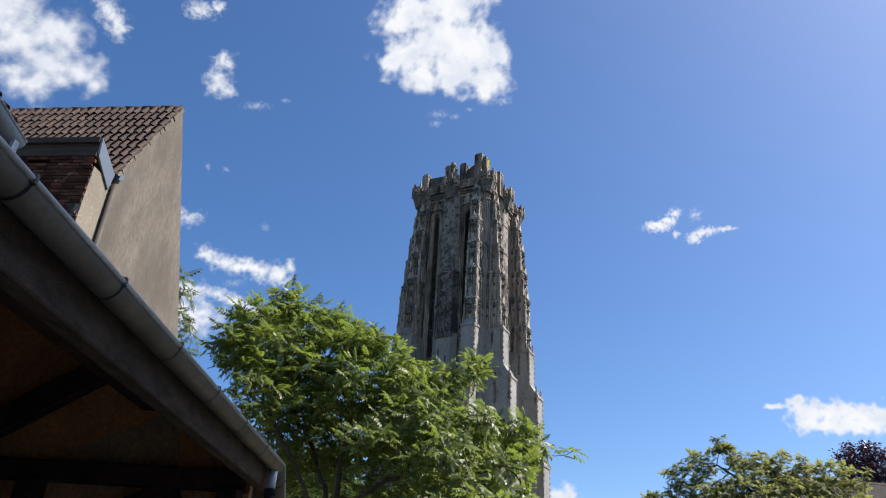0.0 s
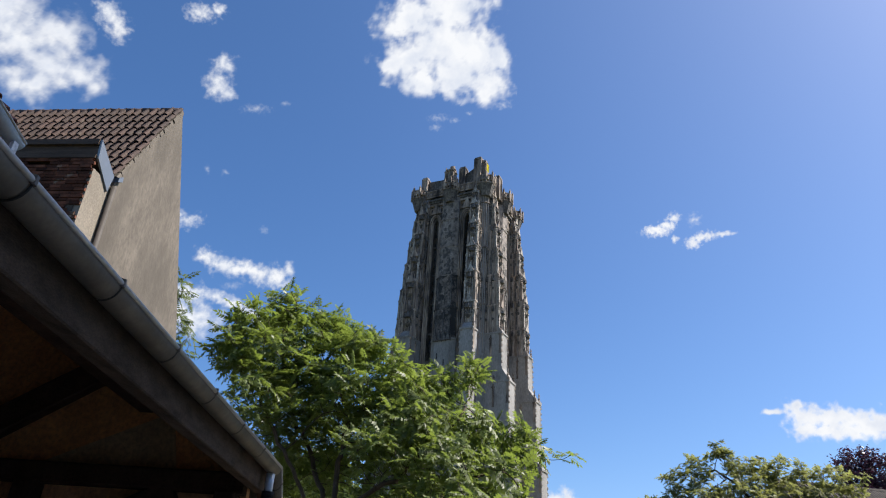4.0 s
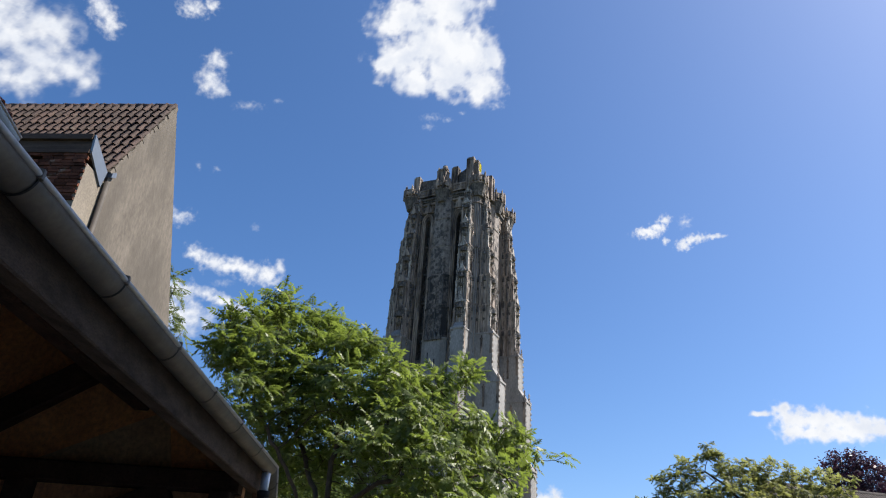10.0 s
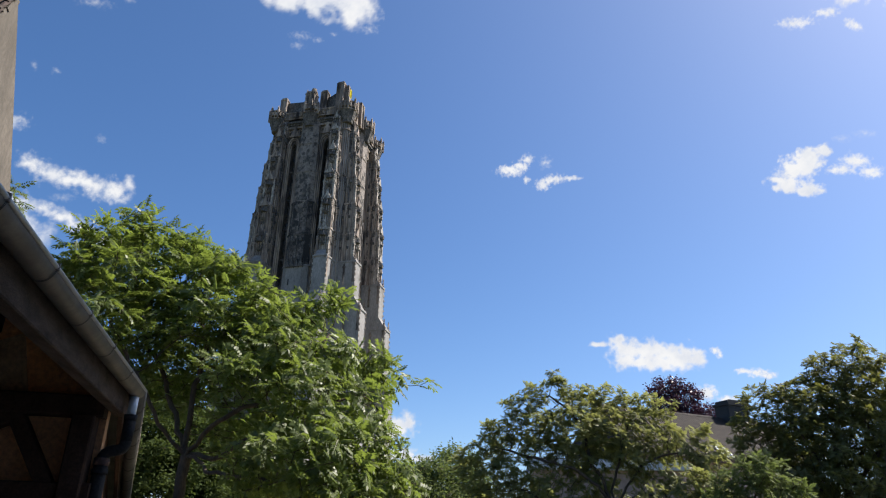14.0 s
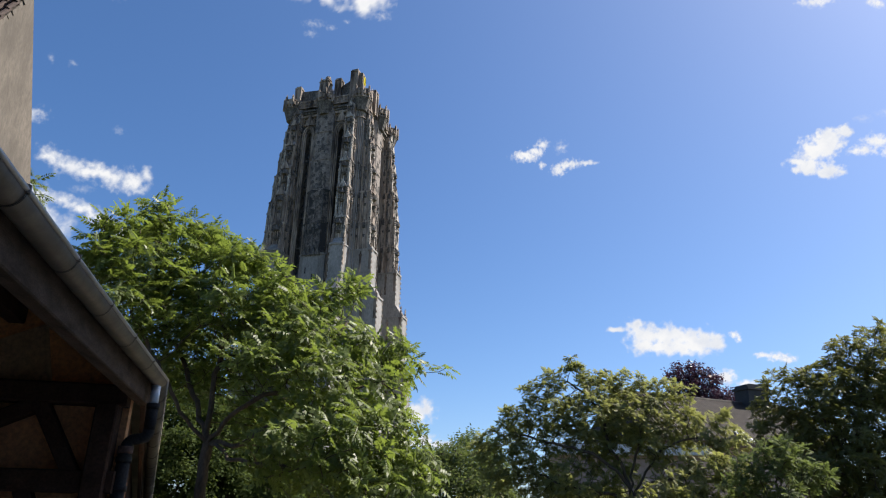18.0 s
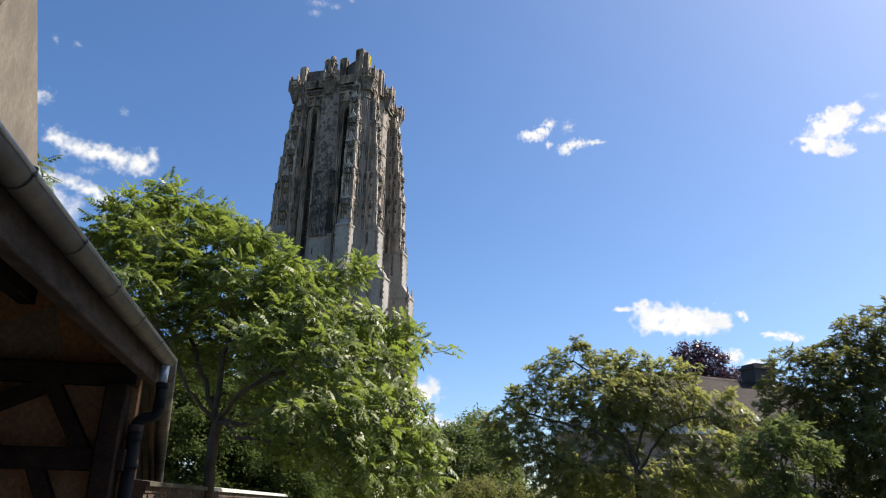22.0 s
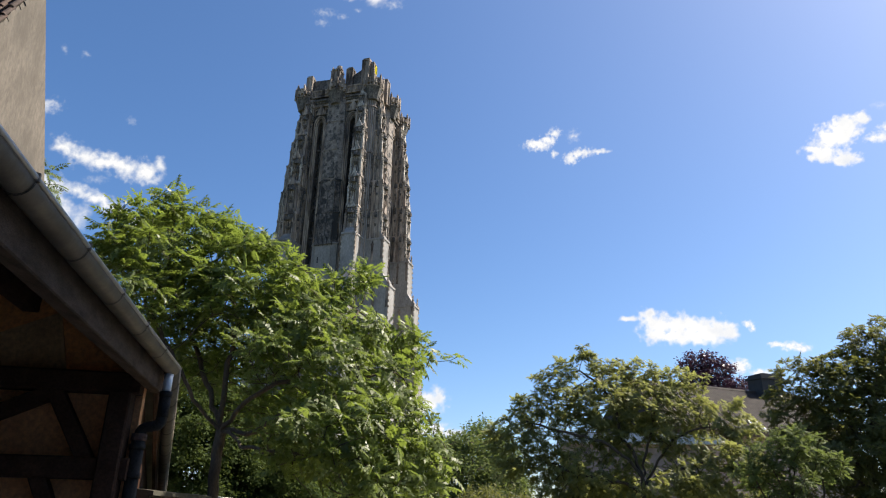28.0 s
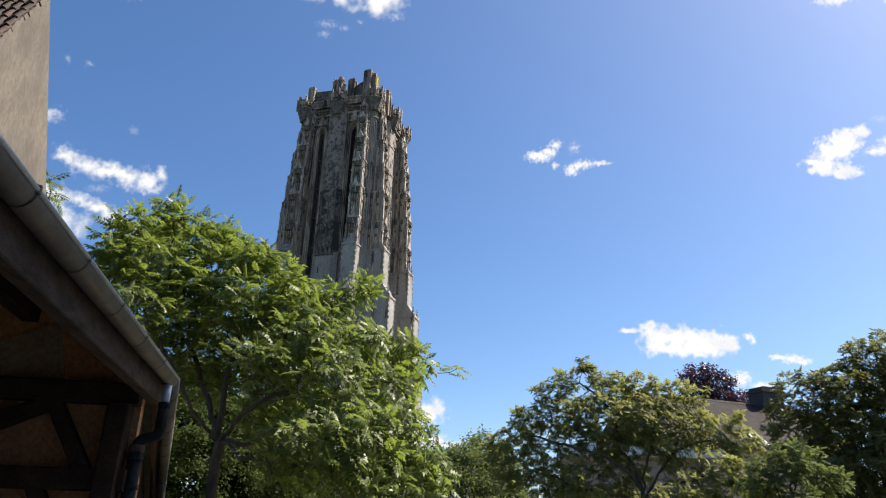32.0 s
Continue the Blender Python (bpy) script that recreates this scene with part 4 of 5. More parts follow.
slope(BACK1, CORNER, IN1, 0.10, DEEP, 0.05, "roof_covering", RED_TILE, porch)
fr = CORNER + IN2 * 0.1 + D2F * 0.75 + Vector((0, 0, 0.03))
part("lean_to_roof", Form().prism([rel(fr), rel(fr + D2F * LONG), rel(fr + D2F * LONG + IN2 * 1.6), rel(fr + IN2 * 1.6)], (0, 0, 0), (0, 0, 0.05)), ZINC, porch)
for k in range(11):
    p = CORNER - D1 * (0.15 + 0.78 * k)
    a = p + IN1 * 0.2 - Vector((0, 0, 0.06))
    b = p + IN1 * DEEP + Vector((0, 0, (DEEP - 0.2) * PITCH - 0.06))
    part("rafter", Form().beam(rel(a), rel(b), 0.09, 0.11), DARK_WOOD, porch)
for s, z in ((1.2, -0.22), (2.3, -0.22)):
    a = BACK1 + IN1 * s + Vector((0, 0, (s - 0.2) * PITCH + z))
    part("purlin", Form().beam(rel(a), rel(a + D1 * 8.2), 0.13, 0.16), DARK_WOOD, porch)


def frame_wall(base, d, nrm, length, tie_z, posts, braces, tops):
    """Timber framing with plaster infill: posts, rails and braces from base along d; tops: the infill's height at both ends."""
    up = Vector((0, 0, 1))
    o = base + nrm * 0.07
    edges = [0.0, *posts[1:-1], length]
    for s0, s1 in zip(edges, edges[1:]):
        h0, h1 = [tops[0] + (tops[1] - tops[0]) * q / length for q in (s0, s1)]
        pn = Form().prism([rel(o + d * s0), rel(o + d * s1), rel(o + d * s1 + up * tie_z), rel(o + d * s0 + up * tie_z)], (0, 0, 0), nrm * 0.1)
        part("infill_panel", pn, PANEL, porch, "ochre plaster infill")
        gb = Form().prism([rel(o + d * s0 + up * tie_z), rel(o + d * s1 + up * tie_z), rel(o + d * s1 + up * h1), rel(o + d * s0 + up * h0)], (0, 0, 0), nrm * 0.06)
        part("upper_board", gb, BROWN_BOARD, porch, "brown boarding above the tie beam")
    for s in posts:
        part("post", Form().beam(rel(base + d * s), rel(base + d * s + up * (tie_z - 0.08)), 0.24, 0.16, d), DARK_WOOD, porch)
    for z in (0.15, 1.1, 1.94, tie_z):
        part("rail", Form().beam(rel(base + up * z), rel(base + d * length + up * z), 0.15, 0.16), DARK_WOOD, porch)
    for s0, z0, s1, z1 in braces:
        part("brace", Form().beam(rel(base + d * s0 + up * z0), rel(base + d * s1 + up * z1), 0.12, 0.11), DARK_WOOD, porch)


END = CORNER + IN1 * 0.24 - D1 * 0.12
END.z = 0
frame_wall(END, IN1, D1, DEEP, 2.58, (0.13, 1.7, 2.8), ((0.62, 2.5, 0.30, 1.98), (0.62, 2.5, 1.6, 2.02), (0.62, 1.88, 0.28, 1.2), (0.9, 1.2, 1.6, 1.88)), (2.80, 2.80 + DEEP * PITCH))
part("brace", Form().beam(rel(END + IN1 * 2.5 + Vector((0, 0, 2.68))), rel(END + IN1 * 1.3 + Vector((0, 0, 3.5))), 0.13, 0.22), DARK_WOOD, porch, "heavy dark brace above the tie beam")
o = END + D1 * 0.055
tri = Form().prism([rel(o + IN1 * s + Vector((0, 0, z))) for s, z in ((0.6, 2.68), (1.68, 2.68), (0.72, 3.14))], (0, 0, 0), D1 * 0.012)
part("upper_panel", tri, PANEL_PALE, porch, "olive-ochre board panel")
BACKW = BACK1 + IN1 * DEEP
BACKW.z = 0
frame_wall(BACKW, D1, IN1, 8.1, 2.58, (0.1, 1.6, 3.1, 4.6, 6.1, 7.6), [(q, 2.5, q + 0.7 * k, 2.0) for q in (0.85, 2.35, 3.85, 5.35, 6.85) for k in (-1, 1)]
           + [(q - 0.7, 2.64, q + 0.1, 3.7) for q in (1.6, 3.1, 4.6, 6.1)], (4.5, 4.5))
for s in (7.6,):
    p = CORNER - D1 * s + IN1 * 0.26
    p.z = 0
    part("post", Form().beam(rel(p), rel(p + Vector((0, 0, 2.5))), 0.16, 0.16, D1), DARK_WOOD, porch)
sw = CORNER + IN2 * 0.26
sw.z = 0
for k in range(28):
    q0, q1 = sw + D2 * (LONG * k / 28), sw + D2 * (LONG * (k + 1) / 28 - 0.006)
    t0, t1 = [2.66 + FALL.z * LONG * (k + u) / 28 for u in (0, 1)]
    part("wall_board", Form().prism([rel(q0), rel(q1), rel(q1 + Vector((0, 0, t1))), rel(q0 + Vector((0, 0, t0)))], (0, 0, 0), IN2 * 0.03), RED_BOARD, porch, "red-brown upright board")

# rainwater pipe at the bend
pipe = thing("downpipe", Matrix.Translation((0, 0, 0)), "black cast-iron downpipe with bright zinc outlet at the gutter corner", "downpipe")
oc = CORNER + IN1 * 0.061 - D1 * 0.10
outlet_top, outlet_low = oc - Vector((0, 0, 0.07)), oc - Vector((0, 0, 0.23))
part("outlet", Form().tube(outlet_top, outlet_low, 0.036, 0.034, 14), GLINT_ZINC, pipe, "zinc outlet spout with sun glint in its colour", smooth=True)
k1 = outlet_low + Vector((0, 0, 0.02))
k2 = k1 - Vector((0, 0, 0.20))
k3 = k2 + IN1 * 0.15 + D1 * 0.02 - Vector((0, 0, 0.16))
k4 = Vector((k3.x, k3.y, 0.02))
part("collar", Form().tube(k1, k1 - Vector((0, 0, 0.045)), 0.05, 0.047, 14).tube(k1 - Vector((0, 0, 0.045)), k2, 0.044, 0.044, 14), CAST, pipe, smooth=True)
bend = [k2 * (1 - t) ** 3 + (k2 - Vector((0, 0, 0.13))) * 3 * t * (1 - t) ** 2 + (k3 + Vector((0, 0, 0.15))) * 3 * t * t * (1 - t) + k3 * t ** 3 for t in [k / 9 for k in range(10)]]
part("swan_neck", Form().sweep(bend, 0.043), CAST, pipe, smooth=True)
part("shaft", Form().tube(k3, k4, 0.05, 0.05, 16), CAST, pipe, smooth=True)
part("rusty_joint", Form().tube(k3 + Vector((0, 0, 0.03)), k3 - Vector((0, 0, 0.025)), 0.056, 0.058, 16), RUST, pipe, "rust-stained joint ring", smooth=True)
for z in (k3.z - 0.05, k3.z - 0.26, 1.0):
    part("pipe_clip", Form().tube((k3.x, k3.y, z), (k3.x, k3.y, z - 0.04), 0.058, 0.058, 16), CAST, pipe, smooth=True)
# thin rod added for the bright line down the post's edge
rod = k3 + IN1 * 0.10
part("conduit", Form().tube((rod.x, rod.y, k3.z + 0.15), (rod.x, rod.y, 0.02), 0.012, 0.012, 8), ZINC, pipe)

# ---- house with the cement gable ----
GD = Vector((-0.0894, 0.996, 0)).normalized()   # along the gable, away
RD = Vector((-0.996, -0.0894, 0)).normalized()  # along the ridge
APEX = Vector((-7.98, 10.83, 11.24))
EAVE = Vector((-7.855, 9.41, 8.53))
house = thing("gable_house", Matrix.Translation((EAVE.x, EAVE.y, 0)), "old town house with grey rendered gable and brown pantile roof", "house")
H0 = Vector((EAVE.x, EAVE.y, 0))


def hrel(p):
    return Vector(p) - H0


back = APEX + GD * 3.1 - Vector((0, 0, 6.4))
low_back = Vector((back.x, back.y, 0))
gb = Form().prism([hrel(H0), hrel(low_back), hrel(back), hrel(APEX), hrel(EAVE)], (0, 0, 0), RD * 0.35)
part("gable_wall", gb, RENDER, house, "grey cement-rendered gable wall with trowel marks")
fw = Form()
FRONT = H0 - GD * 0.02
fw.prism([hrel(FRONT + RD * 0.35), hrel(FRONT + RD * 6.0), hrel(FRONT + RD * 6.0 + Vector((0, 0, 8.4))), hrel(FRONT + RD * 0.35 + Vector((0, 0, 8.4)))], (0, 0, 0), GD * 0.3)
part("front_wall", fw, MORTAR, house)
# projecting bay in front of the corner: brick face, cream limewashed side
BAY = H0 - GD * 0.66 + RD * 0.02
bay = Form().prism([hrel(BAY + GD * 0.03), hrel(BAY + GD * 0.62), hrel(BAY + GD * 0.62 + Vector((0, 0, 8.3))), hrel(BAY + GD * 0.03 + Vector((0, 0, 8.3)))], (0, 0, 0), RD * 0.12)
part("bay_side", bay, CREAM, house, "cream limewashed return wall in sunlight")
bf = Form().prism([hrel(BAY + GD * 0.02 + RD * 0.12), hrel(BAY + GD * 0.02 + RD * 3.4), hrel(BAY + GD * 0.02 + RD * 3.4 + Vector((0, 0, 8.3))), hrel(BAY + GD * 0.02 + RD * 0.12 + Vector((0, 0, 8.3)))], (0, 0, 0), GD * 0.5)
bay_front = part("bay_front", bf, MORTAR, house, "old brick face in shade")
# box cornice with zinc end
def gp(along_gable, z, out=0.0):
    return hrel(H0 + GD * along_gable + RD * out + Vector((0, 0, z)))


part("box_cornice", Form().prism([gp(-0.65, 8.50), gp(-0.10, 8.30), gp(-0.10, 8.52), gp(-0.65, 8.84)], RD * 0.03, RD * 3.6), PAINT, house, "dark painted wooden box cornice")
for y0, z0, z1 in ((-0.71, 8.76, 8.87), (-0.68, 8.49, 8.56)):
    part("moulding", Form().prism([gp(y0, z0), gp(-0.655, z0), gp(-0.655, z1), gp(y0, z1)], RD * 0.03, RD * 3.6), PAINT, house)
part("zinc_end", Form().prism([gp(-0.64, 8.50), gp(-0.14, 8.13), gp(-0.08, 8.49), gp(-0.69, 8.86)], RD * -0.012, RD * 0.026), ZINC_NEW, house, "bright blue-grey zinc end sheet")
part("lead_flashing", Form().prism([gp(-0.02, 8.42), gp(0.12, 8.50), gp(0.10, 8.60), gp(-0.01, 8.52)], RD * -0.07, RD * 0.1), ZINC_NEW, house)
# dark brown-grey tube upright in the corner between bay and gable
rp = H0 - GD * 0.03 - RD * 0.035
part("rain_pipe", Form().tube(hrel(rp), hrel(rp + Vector((0, 0, 8.3))), 0.05, 0.05, 10), BROWN_ZINC, house, smooth=True)
# roof body under the tiles
up_slope = (APEX - EAVE)
rb = Form().prism([hrel(EAVE - Vector((0, 0, 0.12))), hrel(APEX - Vector((0, 0, 0.12))), hrel(back - Vector((0, 0, 0.12)))], RD * 0.34, RD * 7.0)
roof_body = part("roof", rb, TILE, house)

# pantiles
ROWS, COLS = 9, 34
TW, TL = 0.178, up_slope.length / ROWS
sl = up_slope.normalized()
nrm = sl.cross(RD).normalized()
if nrm.z < 0:
    nrm = -nrm


def pantile(material):
    """One S-shaped clay pantile: x across, y up the slope, z out."""
    f = Form()
    K = 8
    prof = [(k / K * (TW + 0.03), 0.036 * math.sin(k / K * 2 * math.pi) + 0.036) for k in range(K + 1)]
    for y, lift in ((-0.04, 0.04), (TL + 0.03, 0.0)):
        for dz in (0.0, -0.015):
            for x, z in prof:
                f.v.append((x, y, z + lift + dz))
    n1 = K + 1
    for k in range(K):
        f.f += [[k, k + 1, 2 * n1 + k + 1, 2 * n1 + k], [n1 + k, n1 + k + 1, 3 * n1 + k + 1, 3 * n1 + k], [k, k + 1, n1 + k + 1, n1 + k]]
    for k in (0, K):
        f.f.append([k, n1 + k, 3 * n1 + k, 2 * n1 + k])
    return f.mesh("tile", material, smooth=False)


tile_mesh, red_tile_mesh = pantile(TILE), pantile(RED_TILE)
axes = Matrix((RD, sl, nrm)).transposed().to_4x4()
trng = random.Random(5)
for r in range(ROWS):
    for c in range(COLS):
        p = EAVE + sl * (r * TL) + RD * (-0.015 + c * TW) + nrm * 0.02
        jit = pose(0, 0, trng.uniform(-0.004, 0.006), trng.uniform(-1, 1), trng.uniform(-1.2, 1.2), trng.uniform(-0.8, 0.8))
        part("tile", tile_mesh, TILE, roof_body, at=Matrix.Translation(hrel(p)) @ axes @ jit)
for r in range(ROWS * 2):
    p = EAVE + sl * ((r + 0.5) * TL / 2) + RD * trng.uniform(0.0, 0.02) + nrm * trng.uniform(-0.015, 0.005)
    w = trng.uniform(0.02, 0.04)
    fil = Form().box(-0.03, 0.09, -TL / 4 - 0.01, TL / 4 + 0.01, -0.05, w, 0.8)
    part("verge_mortar", fil, RENDER, house, "rough mortar fillet under the verge tiles" if r == 0 else "", at=Matrix.Translation(hrel(p)) @ axes @ pose(0, 0, 0, trng.uniform(-4, 4), trng.uniform(-6, 6), trng.uniform(-5, 5)))
for c in range(14):
    a = APEX + RD * (0.02 + c * 0.42) - Vector((0, 0, 0.03))
    part("ridge_tile", Form().tube(hrel(a), hrel(a + RD * 0.44), 0.10, 0.115, 10), TILE, roof_body, smooth=True)
# bricks of the bay's face
brick_mesh = Form().box(-0.098, 0.098, -0.012, 0.03, -0.028, 0.028).mesh("brick", BRICK)
for r in range(22):
    for c in range(15):
        s = 0.10 + c * 0.208 + (0.0 if r % 2 else 0.05) + trng.uniform(-0.006, 0.006)
        p = BAY + RD * (s) + GD * (0.012 + trng.uniform(-0.009, 0.007)) + Vector((0, 0, 8.46 - r * 0.068 + trng.uniform(-0.003, 0.003)))
        if trng.random() < 0.94:
            part("brick", brick_mesh, BRICK, bay_front, at=Matrix.Translation(hrel(p)) @ Matrix((RD, GD, Vector((0, 0, 1)))).transposed().to_4x4() @ pose(0, 0, 0, 0, trng.uniform(-1, 1), 0))

# ---- neighbour with red tiles behind the porch ----
wing = thing("red_roofed_wing", pose(0, 0, 0), "low wing with red clay tiles and zinc gutter above the porch", "house")
w1 = Vector((-4.82, 4.63, 5.47))
WX = Vector((-0.335, 0.942, 0)).normalized()
WI = Vector((-WX.y, WX.x, 0))
w0 = w1 - WX * 8.0
wall_in = WI * 0.22
part("wall", Form().prism([w0 + wall_in - Vector((0, 0, 5.5)), w1 + wall_in - Vector((0, 0, 5.5)), w1 + wall_in, w0 + wall_in], (0, 0, 0), WI * 0.3), RENDER, wing)
part("gutter", half_round(w0, w1, WI, 0.08), PALE_ZINC, wing, "blue-grey gutter", smooth=True)
part("gutter_end", Form().prism([w1 + WI * (0.08 - 0.08 * math.cos(math.pi * k / 8)) - Vector((0, 0, 0.088 * math.sin(math.pi * k / 8))) for k in range(9)], (0, 0, 0), WX * 0.006), PALE_ZINC, wing)
part("gutter_bracket", Form().box(-0.02, 0.02, -0.03, 0.03, -0.12, 0.02), WHITEWASH, wing, "small white bracket", at=Matrix.Translation(w1 - WX * 0.12 + WI * 0.03 - Vector((0, 0, 0.1))))
part("gutter_bead", Form().tube(w0, w1, 0.013, 0.013, 8), ZINC_GLINT, wing, smooth=True)
part("fascia", Form().prism([w0 + WI * 0.17 - Vector((0, 0, 0.42)), w1 + WI * 0.17 - Vector((0, 0, 0.42)), w1 + WI * 0.17 + Vector((0, 0, 0.1)), w0 + WI * 0.17 + Vector((0, 0, 0.1))], (0, 0, 0), WI * 0.05), PALE_ZINC, wing)
wr = Form()
wr.prism([w0 + WI * 0.06 + Vector((0, 0, 0.05)), w1 + WI * 0.06 + Vector((0, 0, 0.05)), w1 + WI * 1.6 + Vector((0, 0, 1.40)), w0 + WI * 1.6 + Vector((0, 0, 1.40))], (0, 0, 0), (0, 0, 0.04))
wing_roof = part("roof", wr, RED_TILE, wing)
wsl = (WI * 1.54 + Vector((0, 0, 1.35))).normalized()
wn_ = WX.cross(wsl).normalized()
wn_ = wn_ if wn_.z > 0 else -wn_
waxes = Matrix((-WX, wsl, wn_)).transposed().to_4x4()
for r in range(4):
    for c in range(14):
        p = w1 + WI * 0.10 + Vector((0, 0, 0.0)) + wsl * r * TL - WX * (0.24 + c * TW)
        part("tile", red_tile_mesh, RED_TILE, wing_roof, at=Matrix.Translation(p) @ waxes)

# ---- house across the garden ----
far = thing("garden_house", pose(19.75, 39.1, 0, 0, 0, 21.8), "brick house with dark brown tiled roof behind the trees", "house")
part("wall", Form().box(-9.0, 3.6, 0, 7, 0, 6.2), PINK_BRICK, far, "pale brick wall")
far_roof = part("roof", Form().prism([(-9.3, -0.3, 6.0), (-9.3, 7.1, 6.0), (-9.3, 3.4, 8.95)], (0, 0, 0), (13.2, 0, 0)), ROOF_FAR, far)
strip = Form()
for k in range(11):
    y, z = -0.33 + 3.7 * k / 11, 6.0 + 2.95 * k / 11
    strip.prism([(-9.35, y, z + 0.01), (-9.35, y + 0.02, z + 0.05), (-9.35, y + 0.36, z + 0.30)], (0, 0, 0), (13.3, 0, 0))
for k in range(74):
    x = -9.3 + 13.2 * k / 74
    strip.prism([(x, -0.34, 6.07), (x, 3.36, 9.02), (x, 3.36, 8.94), (x, -0.34, 5.99)], (0, 0, 0), (0.09, 0, 0))
part("tile_relief", strip, ROOF_FAR, far_roof, kind="stuff")
for k in range(32):
    x = -9.3 + 13.2 * k / 32
    part("ridge_tile", Form().tube((x, 3.4, 8.97), (x + 0.43, 3.4, 8.97), 0.12, 0.135, 8), ROOF_FAR, far_roof)
ch = part("chimney", Form().box(0.0, 1.6, 2.7, 3.8, 7.0, 9.75), SLATE, far, "dark brick chimney stack")
part("chimney_cap", Form().box(-0.08, 1.68, 2.6, 3.9, 9.75, 9.9), SLATE, ch)
hood = [(0.8 + 0.78 * max(-1, min(1, 1.25 * math.cos(t))), 2.75, 9.9 + 0.2 * min(1, 1.3 * math.sin(t))) for t in [math.pi * k / 14 for k in range(15)]]
part("chimney_hood", Form().prism(hood, (0, 0, 0), (0, 1.0, 0)), SLATE, ch, "rounded dark hood over the flues")
roof_window = part("roof_window", Form().prism([(-3.75, -0.25, 6.08), (-3.1, -0.25, 6.08), (-3.1, 0.55, 6.72), (-3.75, 0.55, 6.72)], (0, 0, 0.03), (0, -0.06, 0.12)), ZINC_NEW, far, "bright metal roof window")
part("pane", Form().prism([(-3.67, -0.17, 6.24), (-3.18, -0.17, 6.24), (-3.18, 0.47, 6.75), (-3.67, 0.47, 6.75)], (0, -0.05, 0.02), (0, -0.062, 0.035)), GLASS, roof_window)
part("eave_board", Form().box(-9.35, 3.95, -0.5, -0.35, 5.85, 6.05), PAINT, far, "dark eave board")

white = thing("white_garden_building", pose(7.6, 33.0, 0, 0, 0, -6), "low building with white eave band and pale brick wall", "house")
part("wall", Form().box(-2.1, 4.6, 0, 5, 0, 4.92), PINK_BRICK, white)
part("eave_band", Form().box(-2.3, 4.8, -0.35, 5.2, 4.92, 5.36), WHITEWASH, white, "white painted eave band")
part("flat_roof", Form().box(-2.2, 4.7, -0.25, 5.1, 5.36, 5.42), SOOT, white)

# ---- garden wall ----
WA, WD = Vector((-3.06, 7.6, 0)), Vector((-0.045, 0.999, 0)).normalized()
WN = Vector((-WD.y, WD.x, 0))
gw = thing("garden_wall", pose(0, 0, 0), "old brick garden wall with pale stone coping", "wall", kind="structure")
wall_core = part("masonry", Form().prism([WA, WA + WD * 60, WA + WD * 60 + Vector((0, 0, 1.80)), WA + Vector((0, 0, 1.80))], (0, 0, 0), WN * 0.28), MORTAR, gw)
# the first two coping stones carry the tree's shade in their colour
for k in range(50):
    a = WA + WD * (k * 1.2 + 0.004) - WN * 0.05
    cpz = Form().prism([a + Vector((0, 0, 1.80)), a + Vector((0, 0, 1.845)), a + WN * 0.19 + Vector((0, 0, 1.865)), a + WN * 0.38 + Vector((0, 0, 1.845)), a + WN * 0.38 + Vector((0, 0, 1.80))], (0, 0, 0), WD * 1.19)
    part("coping_stone", cpz, SHADE_STONE if k < 2 else COPING, gw, "coping stone coloured dark for tree shade" if k < 2 else "")
wb = Form().box(-0.1, 0.1, -0.014, 0.03, -0.03, 0.03).mesh("brick", WALL_BRICK)
wax = Matrix((WD, WN, Vector((0, 0, 1)))).transposed().to_4x4()
for r in range(9):
    for c in range(32):
        p = WA + WD * (0.1 + c * 0.212 + (0.106 if r % 2 else 0)) + Vector((0, 0, 1.765 - 0.072 * r))
        part("brick", wb, WALL_BRICK, wall_core, at=Matrix.Translation(p) @ wax)

# ---- trees ----
def quick_mesh(name, verts, quads, material):
    """A mesh of quads from two arrays."""
    m = bpy.data.meshes.new(name)
    m.vertices.add(len(verts))
    m.vertices.foreach_set("co", np.asarray(verts, np.float32).ravel())
    m.loops.add(quads.size)
    m.loops.foreach_set("vertex_index", quads.astype(np.int32).ravel())
    m.polygons.add(len(quads))
    m.polygons.foreach_set("loop_start", np.arange(0, quads.size, 4, dtype=np.int32))
    m.update(calc_edges=True)
    m.validate()
    m.materials.append(material)
    return m


def pinnate(length, pairs, leaflet, width, droop=0.35, rand=None):
    """A compound leaf along +x: pairs of pointed leaflets on a drooping stalk. Vertices in fours."""
    rand = rand or np.random.RandomState(3)
    out = []
    for k in range(pairs * 2 + 1):
        end = k == pairs * 2
        t = 1.0 if end else 0.28 + 0.72 * (k // 2 + 0.5) / pairs
        side = 0 if end else (1 if k % 2 else -1)
        o = np.array([t * length, 0, -droop * length * t * t])
        ang = 0 if end else side * radians(80 - 22 * t + rand.uniform(-14, 14))
        d = np.array([math.cos(ang), math.sin(ang), -0.28 - 0.3 * droop + rand.uniform(-0.12, 0.12)])
        d /= np.linalg.norm(d)
        s = np.array([-d[1], d[0], 0])
        s /= np.linalg.norm(s)
        up = np.cross(d, s)
        ll = leaflet * (1.0 if end else 1.0 - 0.35 * abs(t - 0.6)) * rand.uniform(0.85, 1.1)
        out += [o, o + d * ll * 0.42 + s * width / 2 + up * width * 0.2, o + d * ll - up * ll * 0.12, o + d * ll * 0.42 - s * width / 2 + up * width * 0.2]
    st = np.array([[0, -0.004, 0], [0, 0.004, 0], [length, 0.003, -droop * length], [length, -0.003, -droop * length]])
    return np.array(out + list(st))


